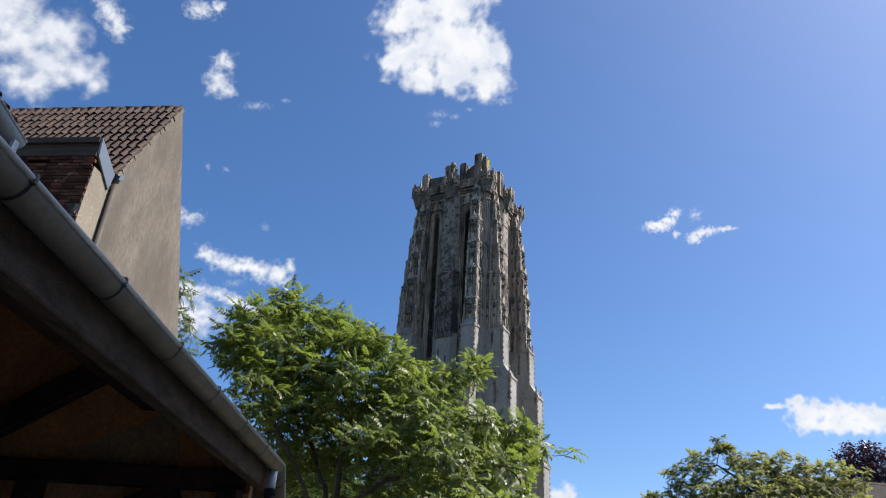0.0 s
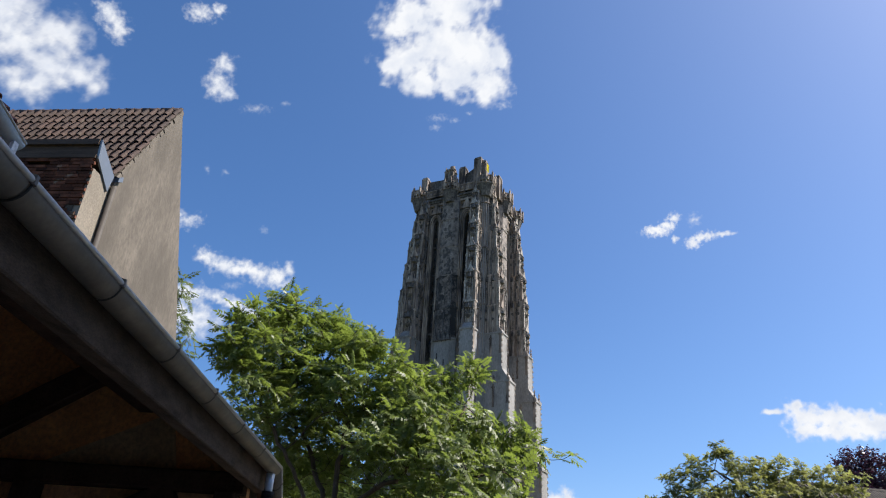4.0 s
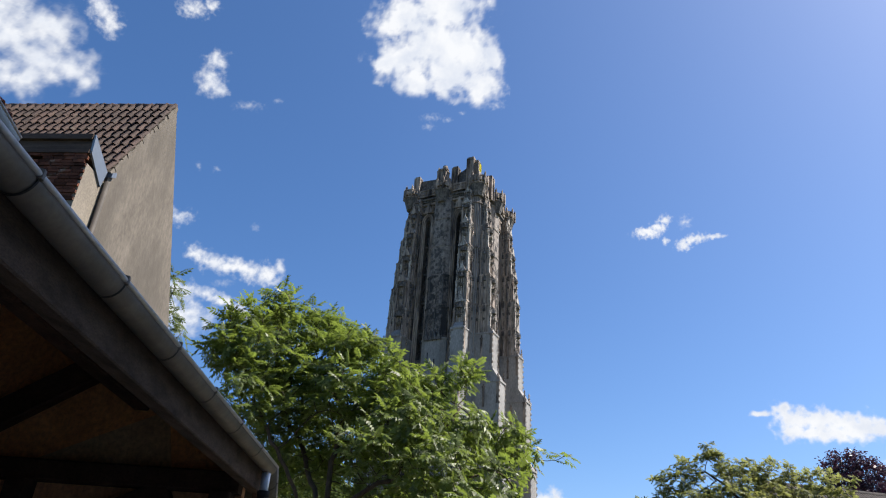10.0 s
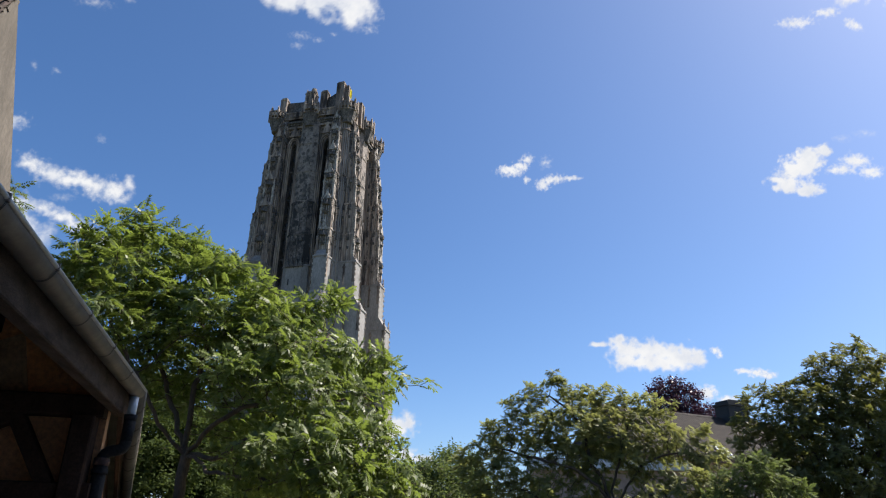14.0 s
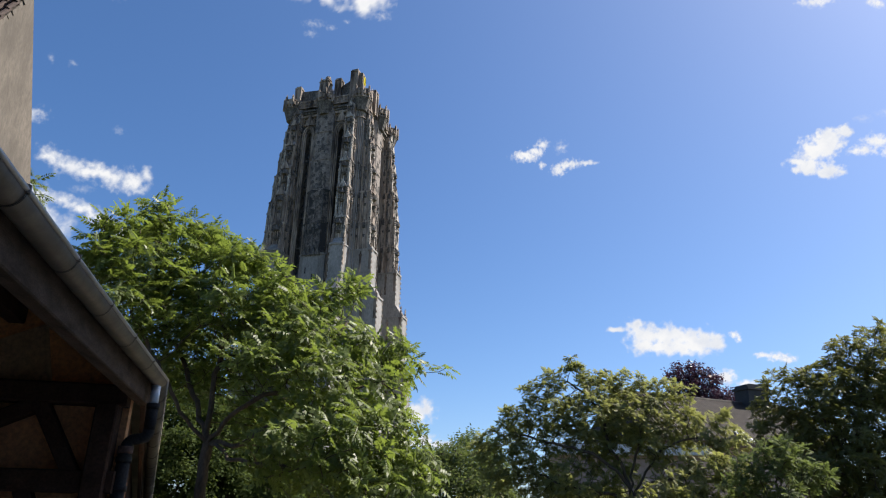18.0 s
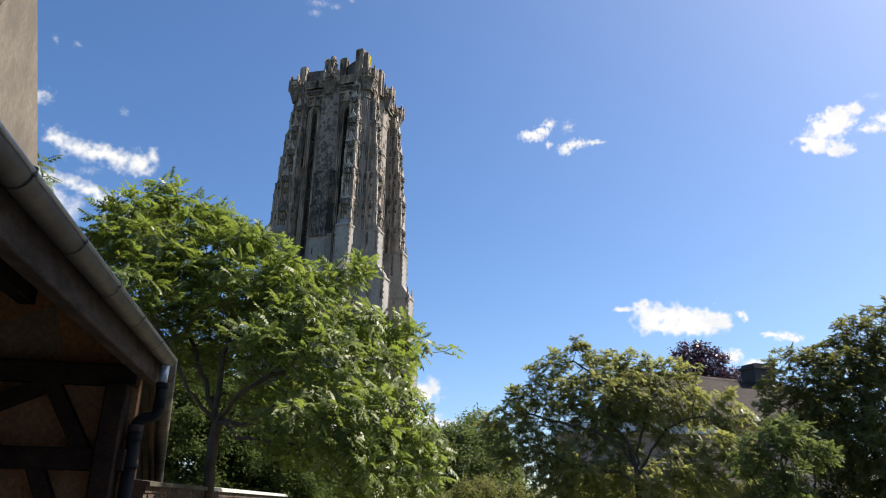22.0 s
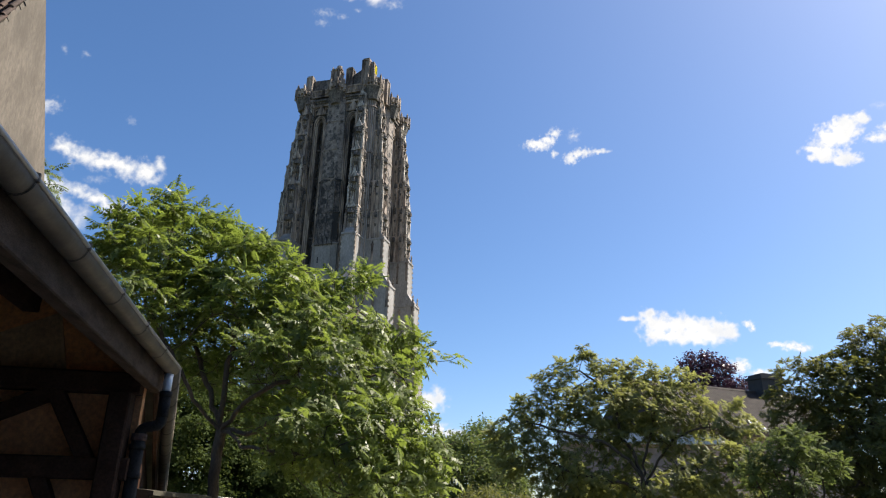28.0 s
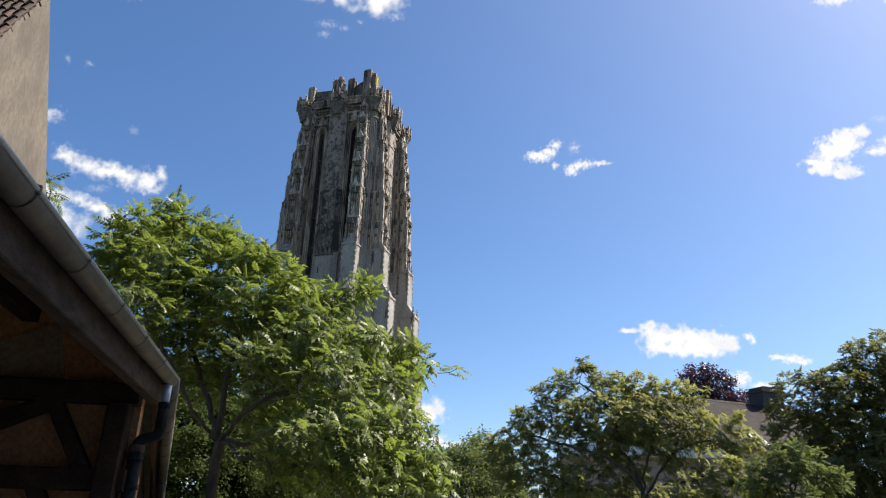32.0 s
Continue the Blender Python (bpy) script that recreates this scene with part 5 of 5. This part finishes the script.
def sprig(size, count, rand):
    """A clump of single pointed leaves round a short twig."""
    out = []
    for k in range(count):
        d = rand.normal(size=3)
        d[2] = d[2] * 0.6 - 0.1
        d /= np.linalg.norm(d)
        o = rand.normal(size=3) * size * 0.45
        s = np.cross(d, rand.normal(size=3))
        s /= np.linalg.norm(s)
        ll, w = size * rand.uniform(0.35, 0.6), size * rand.uniform(0.16, 0.26)
        out += [o, o + d * ll * 0.5 + s * w / 2, o + d * ll, o + d * ll * 0.5 - s * w / 2]
    return np.array(out)


def grow(base, fork, blobs, count, step, rand, lean=(0, 0), crotch=0.75, limbs=()):
    """Branches that reach for points spread through the crown's masses. Returns nodes, parents."""
    vol = np.array([b[3] ** 2 for b in blobs])
    pick = rand.choice(len(blobs), count, p=vol / vol.sum())
    dirs = rand.normal(size=(count, 3))
    dirs /= np.linalg.norm(dirs, axis=1)[:, None]
    rad = rand.uniform(0, 1, count) ** (1 / 3.0)
    aim = np.array([blobs[i][:3] for i in pick]) + dirs * rad[:, None] * np.array([blobs[i][3] for i in pick])[:, None]
    nodes, parents = [np.array(base, float)], [-1]
    while nodes[-1][2] < fork:
        k = nodes[-1] + np.array([lean[0] + rand.uniform(-0.12, 0.12), lean[1] + rand.uniform(-0.12, 0.12), 1.0]) * step
        nodes.append(k)
        parents.append(len(nodes) - 2)
    head = len(nodes) - 1
    for way in limbs:
        at = head - rand.randint(0, 2)
        for goal in np.array(way, float):
            while np.linalg.norm(goal - nodes[at]) > step * 0.8:
                go = goal - nodes[at]
                go = go / np.linalg.norm(go) + rand.normal(size=3) * 0.16
                nodes.append(nodes[at] + go / np.linalg.norm(go) * step)
                parents.append(at)
                at = len(nodes) - 1
    near = np.full(count, 1e9)
    who = np.zeros(count, int)
    alive = np.ones(count, bool)

    def seen(lo):
        for k in range(lo, len(nodes)):
            d = np.linalg.norm(aim - nodes[k], axis=1)
            b = d < near
            near[b], who[b] = d[b], k

    seen(max(0, int(head * crotch)))
    for _ in range(140):
        alive &= near > step * 1.0
        if alive.sum() < count * 0.02:
            break
        start = len(nodes)
        for k in np.unique(who[alive]):
            mine = alive & (who == k)
            way = (aim[mine] - nodes[k])
            way = (way / np.linalg.norm(way, axis=1)[:, None]).mean(0) + rand.normal(size=3) * 0.14
            nodes.append(nodes[k] + way / (np.linalg.norm(way) + 1e-9) * step)
            parents.append(int(k))
        seen(start)
        if len(nodes) > 6000:
            break
    return np.array(nodes), np.array(parents)


def tree(name, label, base, fork, blobs, leaf, count, step, per_tip, kind_of_leaf, trunk_r, seed, singles=0, lean=(0, 0), group="", bare=(), low=None, crotch=0.75, limbs=()):
    rand = np.random.RandomState(seed)
    nodes, parents = grow(base, fork, blobs, count, step, rand, lean, crotch, limbs)
    n = len(nodes)
    area = np.zeros(n)
    kids = np.zeros(n, int)
    for k in range(n - 1, 0, -1):
        if area[k] == 0:
            area[k] = 1.0
        area[parents[k]] += area[k]
        kids[parents[k]] += 1
    radius = np.maximum(trunk_r * (area / area[0]) ** 0.47, 0.0055)
    ob = thing(name, Matrix.Translation(Vector(base)), label, "tree", group)
    o = Vector(base)
    stem, limb = Form(), {}
    first = int(np.argmax(kids > 1)) if (kids > 1).any() else 0
    own, side, rings = {}, {0: Vector((1, 0, 0))}, {}

    def ring(form, key, k, d, r, sides):
        """A ring of points round node k, made once for each mesh."""
        if (key, k, sides) not in rings:
            s = (side[k] - d * side[k].dot(d)).normalized()
            q = d.cross(s)
            rings[key, k, sides] = len(form.v)
            form.v += [tuple(Vector(nodes[k]) - o + (s * math.cos(2 * math.pi * j / sides) + q * math.sin(2 * math.pi * j / sides)) * r) for j in range(sides)]
        return rings[key, k, sides]

    for k in range(1, n):
        p = parents[k]
        d = Vector(nodes[k] - nodes[p]).normalized()
        side[k] = side[p] - d * side[p].dot(d)
        side[k] = side[k].normalized() if side[k].length > 0.05 else d.orthogonal().normalized()
        root = None if k <= first else own.get(p) or k
        own[k] = root
        form = stem if root is None else limb.setdefault(root, Form())
        sides = 10 if root is None else 7 if radius[k] > 0.02 else 4
        r0 = radius[p] * (1.2 if p == 0 else 1.0) if root is None else min(radius[p], radius[k] * 1.25)
        if root is not None and area[k] < area[p] * 0.6:
            s = (side[p] - d * side[p].dot(d)).normalized() if abs(side[p].dot(d)) < 0.98 else d.orthogonal().normalized()
            q = d.cross(s)
            i = len(form.v)
            form.v += [tuple(Vector(nodes[p]) - o + (s * math.cos(2 * math.pi * j / sides) + q * math.sin(2 * math.pi * j / sides)) * r0) for j in range(sides)]
        else:
            i = ring(form, root, p, d, r0, sides)
        e = ring(form, root, k, d, radius[k], sides)
        form.f += [[i + j, i + (j + 1) % sides, e + (j + 1) % sides, e + j] for j in range(sides)]
    part("trunk", stem, BARK, ob, smooth=True)
    for f in limb.values():
        part("limb", f, BARK, ob, smooth=True)
    # leaves on the thin ends
    thin = [k for k in range(1, n) if area[k] <= max(7, area[0] * 0.015)]
    forms = [pinnate(*kind_of_leaf[1:], rand=rand) for _ in range(5)] if kind_of_leaf[0] == "pinnate" else [sprig(kind_of_leaf[1], kind_of_leaf[2], rand) for _ in range(5)]
    blob_list = [np.array(b, float) for b in blobs]
    centre = np.mean([b[:3] for b in blobs], axis=0)
    place, turn, size, which = [], [], [], []
    for k in thin:
        twig = nodes[k] - nodes[parents[k]]
        twig /= np.linalg.norm(twig) + 1e-9
        inside = max(1 - np.linalg.norm(nodes[k] - b[:3]) / b[3] for b in blob_list)
        if any(np.linalg.norm(nodes[k] - np.array(b[:3])) < b[3] for b in bare) or (low and nodes[k][2] < low(nodes[k][0])):
            continue
        if kind_of_leaf[0] == "pinnate":
            # a spray of leaves turning round the shoot, their upper sides to the light
            if kids[k] > 0 and area[k] > 4:
                continue
            out = nodes[k] - centre
            axis = twig * 0.3 + out / (np.linalg.norm(out) + 1e-9) * 0.3 + np.array([0.2, -0.05, 0.85]) + rand.normal(size=3) * 0.32
            axis /= np.linalg.norm(axis)
            e1 = np.cross(axis, rand.normal(size=3))
            e1 /= np.linalg.norm(e1)
            e2 = np.cross(axis, e1)
            m = int(per_tip * (1.0 if kids[k] == 0 else 0.4) * rand.uniform(0.75, 1.25))
            for j in range(m):
                t = j * 2.399 + rand.uniform(-0.3, 0.3)
                phi = radians(50 + 55 * (j / max(1, m)) + rand.uniform(-18, 18))
                d = axis * math.cos(phi) + (e1 * math.cos(t) + e2 * math.sin(t)) * math.sin(phi)
                nn = axis - d * (axis @ d) + rand.normal(size=3) * 0.3
                s = np.cross(nn, d)
                s /= np.linalg.norm(s) + 1e-9
                turn.append(np.stack([d, s, np.cross(d, s)], axis=1))
                place.append(nodes[k] - np.array(base) - twig * rand.uniform(0, 0.8) * step)
                size.append(rand.uniform(0.5, 1.12))
                which.append(rand.randint(5))
            continue
        m = (per_tip if kids[k] == 0 else per_tip * 0.55) * (1.2 if inside < 0.3 else 0.95 if inside < 0.5 else 0.5)
        for _ in range(int(m) + (rand.uniform() < m % 1)):
            out = nodes[k] - centre
            d = twig * 0.35 + rand.normal(size=3) * 0.75 + out / (np.linalg.norm(out) + 1e-9) * 0.55
            d[2] = d[2] * 0.4 - 0.2 + rand.normal() * 0.25
            d /= np.linalg.norm(d)
            s = np.cross([0, 0, 1], d) + rand.normal(size=3) * 0.22
            s -= d * (s @ d)
            s /= np.linalg.norm(s) + 1e-9
            turn.append(np.stack([d, s, np.cross(d, s)], axis=1))
            place.append(nodes[k] - np.array(base) + rand.normal(size=3) * step * 0.35)
            size.append(rand.uniform(0.65, 1.15))
            which.append(rand.randint(5))
    place, turn, size, which = np.array(place), np.array(turn), np.array(size), np.array(which)
    front = []
    if singles:
        order = np.argsort((place + np.array(base)) @ np.array([0.15, 1.0, 0.0]) + rand.uniform(0, 2.0, len(place)))
        front = order[:singles]
        data = [quick_mesh("leaf", f, np.arange(len(f)).reshape(-1, 4), leaf) for f in forms]
        for i in front:
            mm = Matrix(turn[i].tolist()).to_4x4()
            mm.translation = Vector(place[i])
            part("leaf", data[which[i]], leaf, ob, at=mm @ Matrix.Scale(float(size[i]), 4))
    rest = np.setdiff1d(np.arange(len(place)), front)
    vs = []
    for w in range(5):
        sel = rest[which[rest] == w]
        if len(sel):
            v = np.einsum("kij,vj->kvi", turn[sel], forms[w]) * size[sel][:, None, None] + place[sel][:, None, :]
            vs.append(v.reshape(-1, 3))
    vs = np.concatenate(vs)
    crown = part("crown", quick_mesh("crown", vs, np.arange(len(vs)).reshape(-1, 4), leaf), leaf, ob, kind="stuff")
    return ob


CROWN_TOP = [(-4.73, 9.7, 5.58, 0.36), (-4.52, 10.3, 5.9, 0.42), (-4.79, 9.3, 5.09, 0.3), (-4.37, 9.5, 4.98, 0.45), (-3.73, 10.6, 5.92, 0.36),
             (-3.14, 10.3, 5.46, 0.36), (-3.88, 9.9, 4.95, 0.5), (-2.98, 9.6, 4.52, 0.48), (-2.31, 9.8, 4.72, 0.38), (-1.75, 10.0, 4.68, 0.3),
             (-1.32, 10.2, 5.05, 0.24), (-1.83, 9.3, 4.04, 0.45), (-1.15, 9.6, 3.96, 0.37), (-0.62, 9.9, 3.93, 0.28), (-0.3, 10.0, 3.66, 0.13),
             (-0.12, 10.0, 3.66, 0.11), (0.1, 10.0, 3.74, 0.1), (-4.26, 9.2, 4.32, 0.41),
             (-4.94, 9.5, 5.36, 0.28), (-4.99, 9.3, 5.04, 0.21), (-4.15, 10.3, 6.08, 0.27), (-3.75, 10.1, 5.63, 0.35), (-4.57, 10.3, 6.14, 0.31),
             (-3.11, 10.0, 5.33, 0.31), (-2.72, 9.9, 5.23, 0.26)]
CROWN_LOW = [(-2.33, 9.0, 3.52, 0.44), (-1.41, 8.9, 3.29, 0.46), (-0.8, 9.3, 3.22, 0.4), (-1.7, 8.5, 2.44, 0.44), (-1.0, 8.3, 2.43, 0.5),
             (-0.53, 8.8, 2.62, 0.42), (-0.26, 8.6, 2.16, 0.38), (-0.8, 8.2, 1.93, 0.42), (-0.4, 8.5, 1.75, 0.32), (-0.7, 9.0, 2.2, 0.4), (-1.46, 8.5, 2.02, 0.28), (-0.05, 8.8, 2.0, 0.2),
             (-2.17, 8.6, 2.6, 0.2), (-4.05, 10.4, 4.31, 0.6), (-3.52, 10.8, 3.97, 0.6), (-4.3, 10.9, 3.6, 0.4),
             (-2.5, 10.6, 3.3, 0.5), (-1.5, 10.4, 3.0, 0.6), (-2.6, 10.6, 4.3, 0.5)]
CROWN_BACK = [(x * 1.1, y + 0.95, z * 1.1 - 0.25, r * 0.95) for x, y, z, r in CROWN_TOP[1:14]]  # the far side of the crown
ASH_LIMBS = (((-3.51, 9.7, 3.1), (-3.89, 9.5, 3.77), (-4.3, 9.5, 4.42), (-4.6, 9.7, 5.1)), ((-3.2, 10.1, 3.5), (-3.16, 10.2, 4.29), (-3.54, 10.4, 5.16)),
             ((-2.66, 9.6, 3.1), (-2.09, 9.4, 3.35), (-1.61, 9.5, 3.89), (-1.28, 9.8, 4.47)), ((-2.43, 9.5, 2.72), (-1.79, 9.2, 2.95), (-1.18, 9.4, 3.4), (-0.59, 9.8, 3.61)),
             ((-2.53, 9.3, 2.42), (-1.71, 8.7, 2.34)), ((-3.6, 10.3, 3.5), (-4.05, 10.4, 4.33), (-4.42, 10.3, 5.3)))
tree("ash_tree", "leafy young tree with fresh green pinnate leaves beside the garden wall", (-3.06, 9.9, 0), 2.78, [(x, y, z + (0.06 if z > 3.6 else 0.04), r * 1.1) for x, y, z, r in CROWN_TOP + CROWN_LOW] + CROWN_BACK, LEAF, 5400, 0.15, 7.6,
     ("pinnate", 0.24, 5, 0.088, 0.038, 0.3), 0.077, 23, singles=280, bare=((-3.1, 9.6, 3.16, 0.65), (-2.62, 9.3, 3.42, 0.45), (-3.05, 9.4, 2.39, 0.6), (-3.72, 9.8, 3.5, 0.42), (-3.3, 9.4, 3.85, 0.45), (-2.5, 9.2, 2.9, 0.42), (-2.25, 8.9, 2.75, 0.45), (-2.2, 9.1, 3.2, 0.3)),
     low=lambda x: 2.07 if x < -1.1 else 1.55, crotch=0.95, lean=(-0.03, 0), limbs=ASH_LIMBS)
MID_HIGH = [(4.57, 23.4, 6.85, 0.34), (3.99, 23.4, 6.35, 0.45), (3.2, 23.2, 5.9, 0.4), (5.63, 23.4, 6.0, 0.68), (6.8, 23.2, 5.98, 0.56),
            (7.59, 22.8, 5.72, 0.62), (8.28, 22.4, 6.0, 0.32), (3.94, 23.2, 5.07, 0.85), (2.66, 23.6, 4.72, 0.66), (1.58, 23.8, 4.17, 0.48),
            (5.13, 22.8, 4.86, 1.0), (6.53, 22.6, 4.8, 0.96),
            (3.44, 23.3, 5.79, 0.45), (2.9, 23.4, 5.12, 0.53), (2.47, 23.4, 4.35, 0.56), (1.98, 23.4, 3.83, 0.48), (5.05, 23.3, 6.27, 0.42),
            (6.16, 23.2, 6.27, 0.45), (8.8, 21.2, 3.94, 0.57), (8.85, 20.6, 2.99, 0.51), (8.72, 21.6, 4.58, 0.52), (7.92, 20.4, 3.19, 0.57),
            (7.13, 20.6, 2.58, 0.57), (6.22, 20.8, 2.42, 0.54)]
MID_LOW = [(7.76, 22.2, 4.64, 0.82), (8.45, 21.6, 4.46, 0.58), (8.6, 21.2, 3.66, 0.64), (2.85, 23.0, 3.55, 0.82), (4.28, 22.0, 3.05, 0.8),
           (7.17, 21.4, 3.17, 0.8), (8.6, 20.8, 2.85, 0.62), (1.97, 23.4, 3.21, 0.6), (7.7, 20.8, 2.52, 0.74), (3.37, 22.6, 2.43, 0.77),
           (5.7, 22.7, 3.2, 0.8), (4.9, 22.6, 3.9, 0.65), (5.5, 23.0, 2.3, 0.9), (6.7, 22.0, 3.95, 0.6), (6.3, 21.6, 2.3, 0.6), (3.7, 23.2, 3.2, 0.8), (4.4, 23.3, 2.2, 0.9)]
OLIVE_LIMBS = (((5.59, 22.1, 3.39), (4.79, 22.2, 3.94), (3.82, 22.6, 4.26), (2.73, 23.2, 4.58)), ((5.76, 22.2, 3.65), (5.39, 22.4, 4.44), (5.28, 22.8, 5.48), (4.3, 23.2, 6.4)),
               ((6.06, 22.2, 3.57), (6.33, 22.2, 4.26), (6.82, 22.6, 5.29)), ((6.46, 22.1, 3.49), (7.15, 21.9, 4.12), (8.14, 21.7, 4.35)),
               ((6.68, 21.8, 3.06), (7.59, 21.2, 3.28)), ((5.34, 22.0, 2.67), (4.26, 22.0, 2.95), (2.98, 22.6, 3.3)))
tree("garden_tree", "spreading tree with dull olive-green leaves in the garden", (6.05, 22.2, 0), 2.6, [(x, y, z + 0.08, r * 1.12) for x, y, z, r in MID_HIGH] + MID_LOW, LEAF_OLIVE, 7000, 0.22, 13.0,
     ("pinnate", 0.19, 4, 0.088, 0.046, 0.3), 0.11, 4, bare=((4.73, 21.6, 3.67, 0.7), (5.67, 21.4, 3.42, 0.9), (6.64, 21.2, 3.66, 0.6), (5.13, 21.4, 2.77, 0.5)), crotch=0.92, limbs=OLIVE_LIMBS)
LOW_BLOBS = [(7.23, 15.4, 3.3, 0.46), (7.8, 15.6, 3.2, 0.46), (6.8, 15.4, 3.0, 0.4), (8.14, 15.6, 2.85, 0.41), (6.5, 15.5, 2.6, 0.4), (7.2, 15.4, 2.5, 0.55), (7.4, 15.5, 1.6, 0.7)]
tree("garden_tree", "small round bushy tree with mid-green leaves", (7.3, 15.5, 0), 0.9, LOW_BLOBS, LEAF_MID, 1000, 0.17, 14.0,
     ("pinnate", 0.17, 4, 0.065, 0.034, 0.35), 0.06, 31)
BIG_BLOBS = [(13.5, 26.9, 6.84, 0.94), (14.7, 26.7, 7.16, 0.94), (16.25, 26.7, 8.2, 0.94), (17.75, 26.7, 8.97, 1.12), (12.75, 26.9, 5.95, 0.8), (12.6, 26.6, 5.0, 0.7), (14.6, 26.2, 5.61, 1.42),
             (16.45, 26.0, 5.72, 1.7), (15.25, 25.5, 3.67, 1.65), (18.1, 26.4, 6.88, 2.1), (13.3, 25.3, 3.62, 0.9), (15.2, 27.6, 4.66, 1.9), (17.9, 26.0, 3.7, 2.1), (15.04, 26.2, 6.7, 1.2), (17.0, 26.3, 7.3, 1.25)]
tree("garden_tree", "large dense dark green tree at the garden's edge", (16.0, 26.7, 0), 1.8, BIG_BLOBS, LEAF_DARK, 5600, 0.3, 16.0,
     ("pinnate", 0.24, 4, 0.115, 0.06, 0.35), 0.2, 9)
tree("copper_beech", "dark purple copper beech behind the roof", (18.6, 48.5, 0), 6.0, [(17.11, 48.9, 11.8, 0.96), (18.16, 48.6, 12.15, 0.85), (19.13, 48.4, 11.5, 0.8), (20.1, 48.0, 10.4, 0.65), (17.37, 48.5, 10.67, 1.18),
     (19.35, 48.2, 10.1, 0.93), (16.24, 48.8, 12.15, 0.35), (18.6, 48.5, 9.0, 2.2)],
     LEAF_PURPLE, 1000, 0.36, 6.0, ("sprig", 0.42, 14), 0.3, 12)
tree("background_tree", "distant dense green tree beyond the garden wall", (1.2, 41.0, 0), 1.2, [(0.66, 39.99, 4.0, 1.9), (2.32, 41.94, 4.5, 2.3), (-0.9, 40.0, 3.0, 2.6), (3.12, 39.88, 2.6, 1.7)],
     LEAF_MID, 1100, 0.45, 9.0, ("sprig", 0.42, 14), 0.25, 15)
tree("background_tree", "shrubby tree behind the garden wall, leaves coloured dark for shade", (-6.6, 16.8, 0), 1.0, [(-5.50, 16.08, 2.83, 1.34), (-6.23, 16.89, 4.2, 1.2), (-4.9, 17.0, 3.6, 1.0), (-4.18, 17.51, 2.35, 1.46), (-7.6, 17.2, 3.0, 1.5)],
     LEAF_SHADED, 1700, 0.27, 22.0, ("sprig", 0.22, 12), 0.14, 17)
tree("background_tree", "shrubby tree behind the garden wall, leaves coloured dark for shade", (-5.5, 23.0, 0), 0.9, [(-5.0, 19.5, 2.3, 1.2), (-5.6, 23.5, 2.7, 1.6), (-5.5, 28.5, 3.0, 1.7), (-4.8, 21.5, 2.2, 0.7)],
     LEAF_SHADED, 600, 0.34, 9.0, ("sprig", 0.34, 12), 0.12, 18)
tree("background_tree", "distant dense green tree beyond the garden wall", (-5.0, 45.0, 0), 1.2, [(-4.8, 45.0, 3.2, 2.4), (-2.9, 44.5, 2.9, 2.0), (-6.8, 45.5, 3.4, 2.4)],
     LEAF_MID, 700, 0.5, 9.0, ("sprig", 0.45, 14), 0.25, 16)
tree("walnut_tree", "tree with green pinnate leaves showing past the gable", (-10.2, 14.6, 0), 4.5, [(-8.82, 13.7, 8.35, 0.42), (-8.75, 13.75, 7.75, 0.3), (-9.3, 14.2, 7.2, 0.8), (-9.9, 14.5, 6.4, 1.0)],
     LEAF_MID, 260, 0.2, 6.0, ("pinnate", 0.34, 6, 0.11, 0.04), 0.045, 19)
for k, (x, y, r, z) in enumerate(((-0.8, 33.0, 1.8, 1.3), (3.6, 28.0, 1.7, 1.1), (6.6, 28.6, 1.9, 1.5), (9.8, 27.6, 1.9, 1.6), (1.6, 30.5, 1.8, 1.5), (12.6, 27.8, 2.0, 1.8), (15.8, 27.0, 2.2, 2.0), (19.0, 25.5, 2.4, 2.2))):
    tree("garden_shrub", "dark green rounded shrub under the garden trees", (x, y, 0), 0.5, [(x, y, z, r * 0.8), (x - 0.9, y + 0.3, z * 0.8, r * 0.6), (x + 1.0, y - 0.2, z * 0.8, r * 0.6)],
         LEAF_DARK, 260, 0.34, 12.0, ("sprig", 0.3, 12), 0.06, 40 + k, group="garden shrubs")
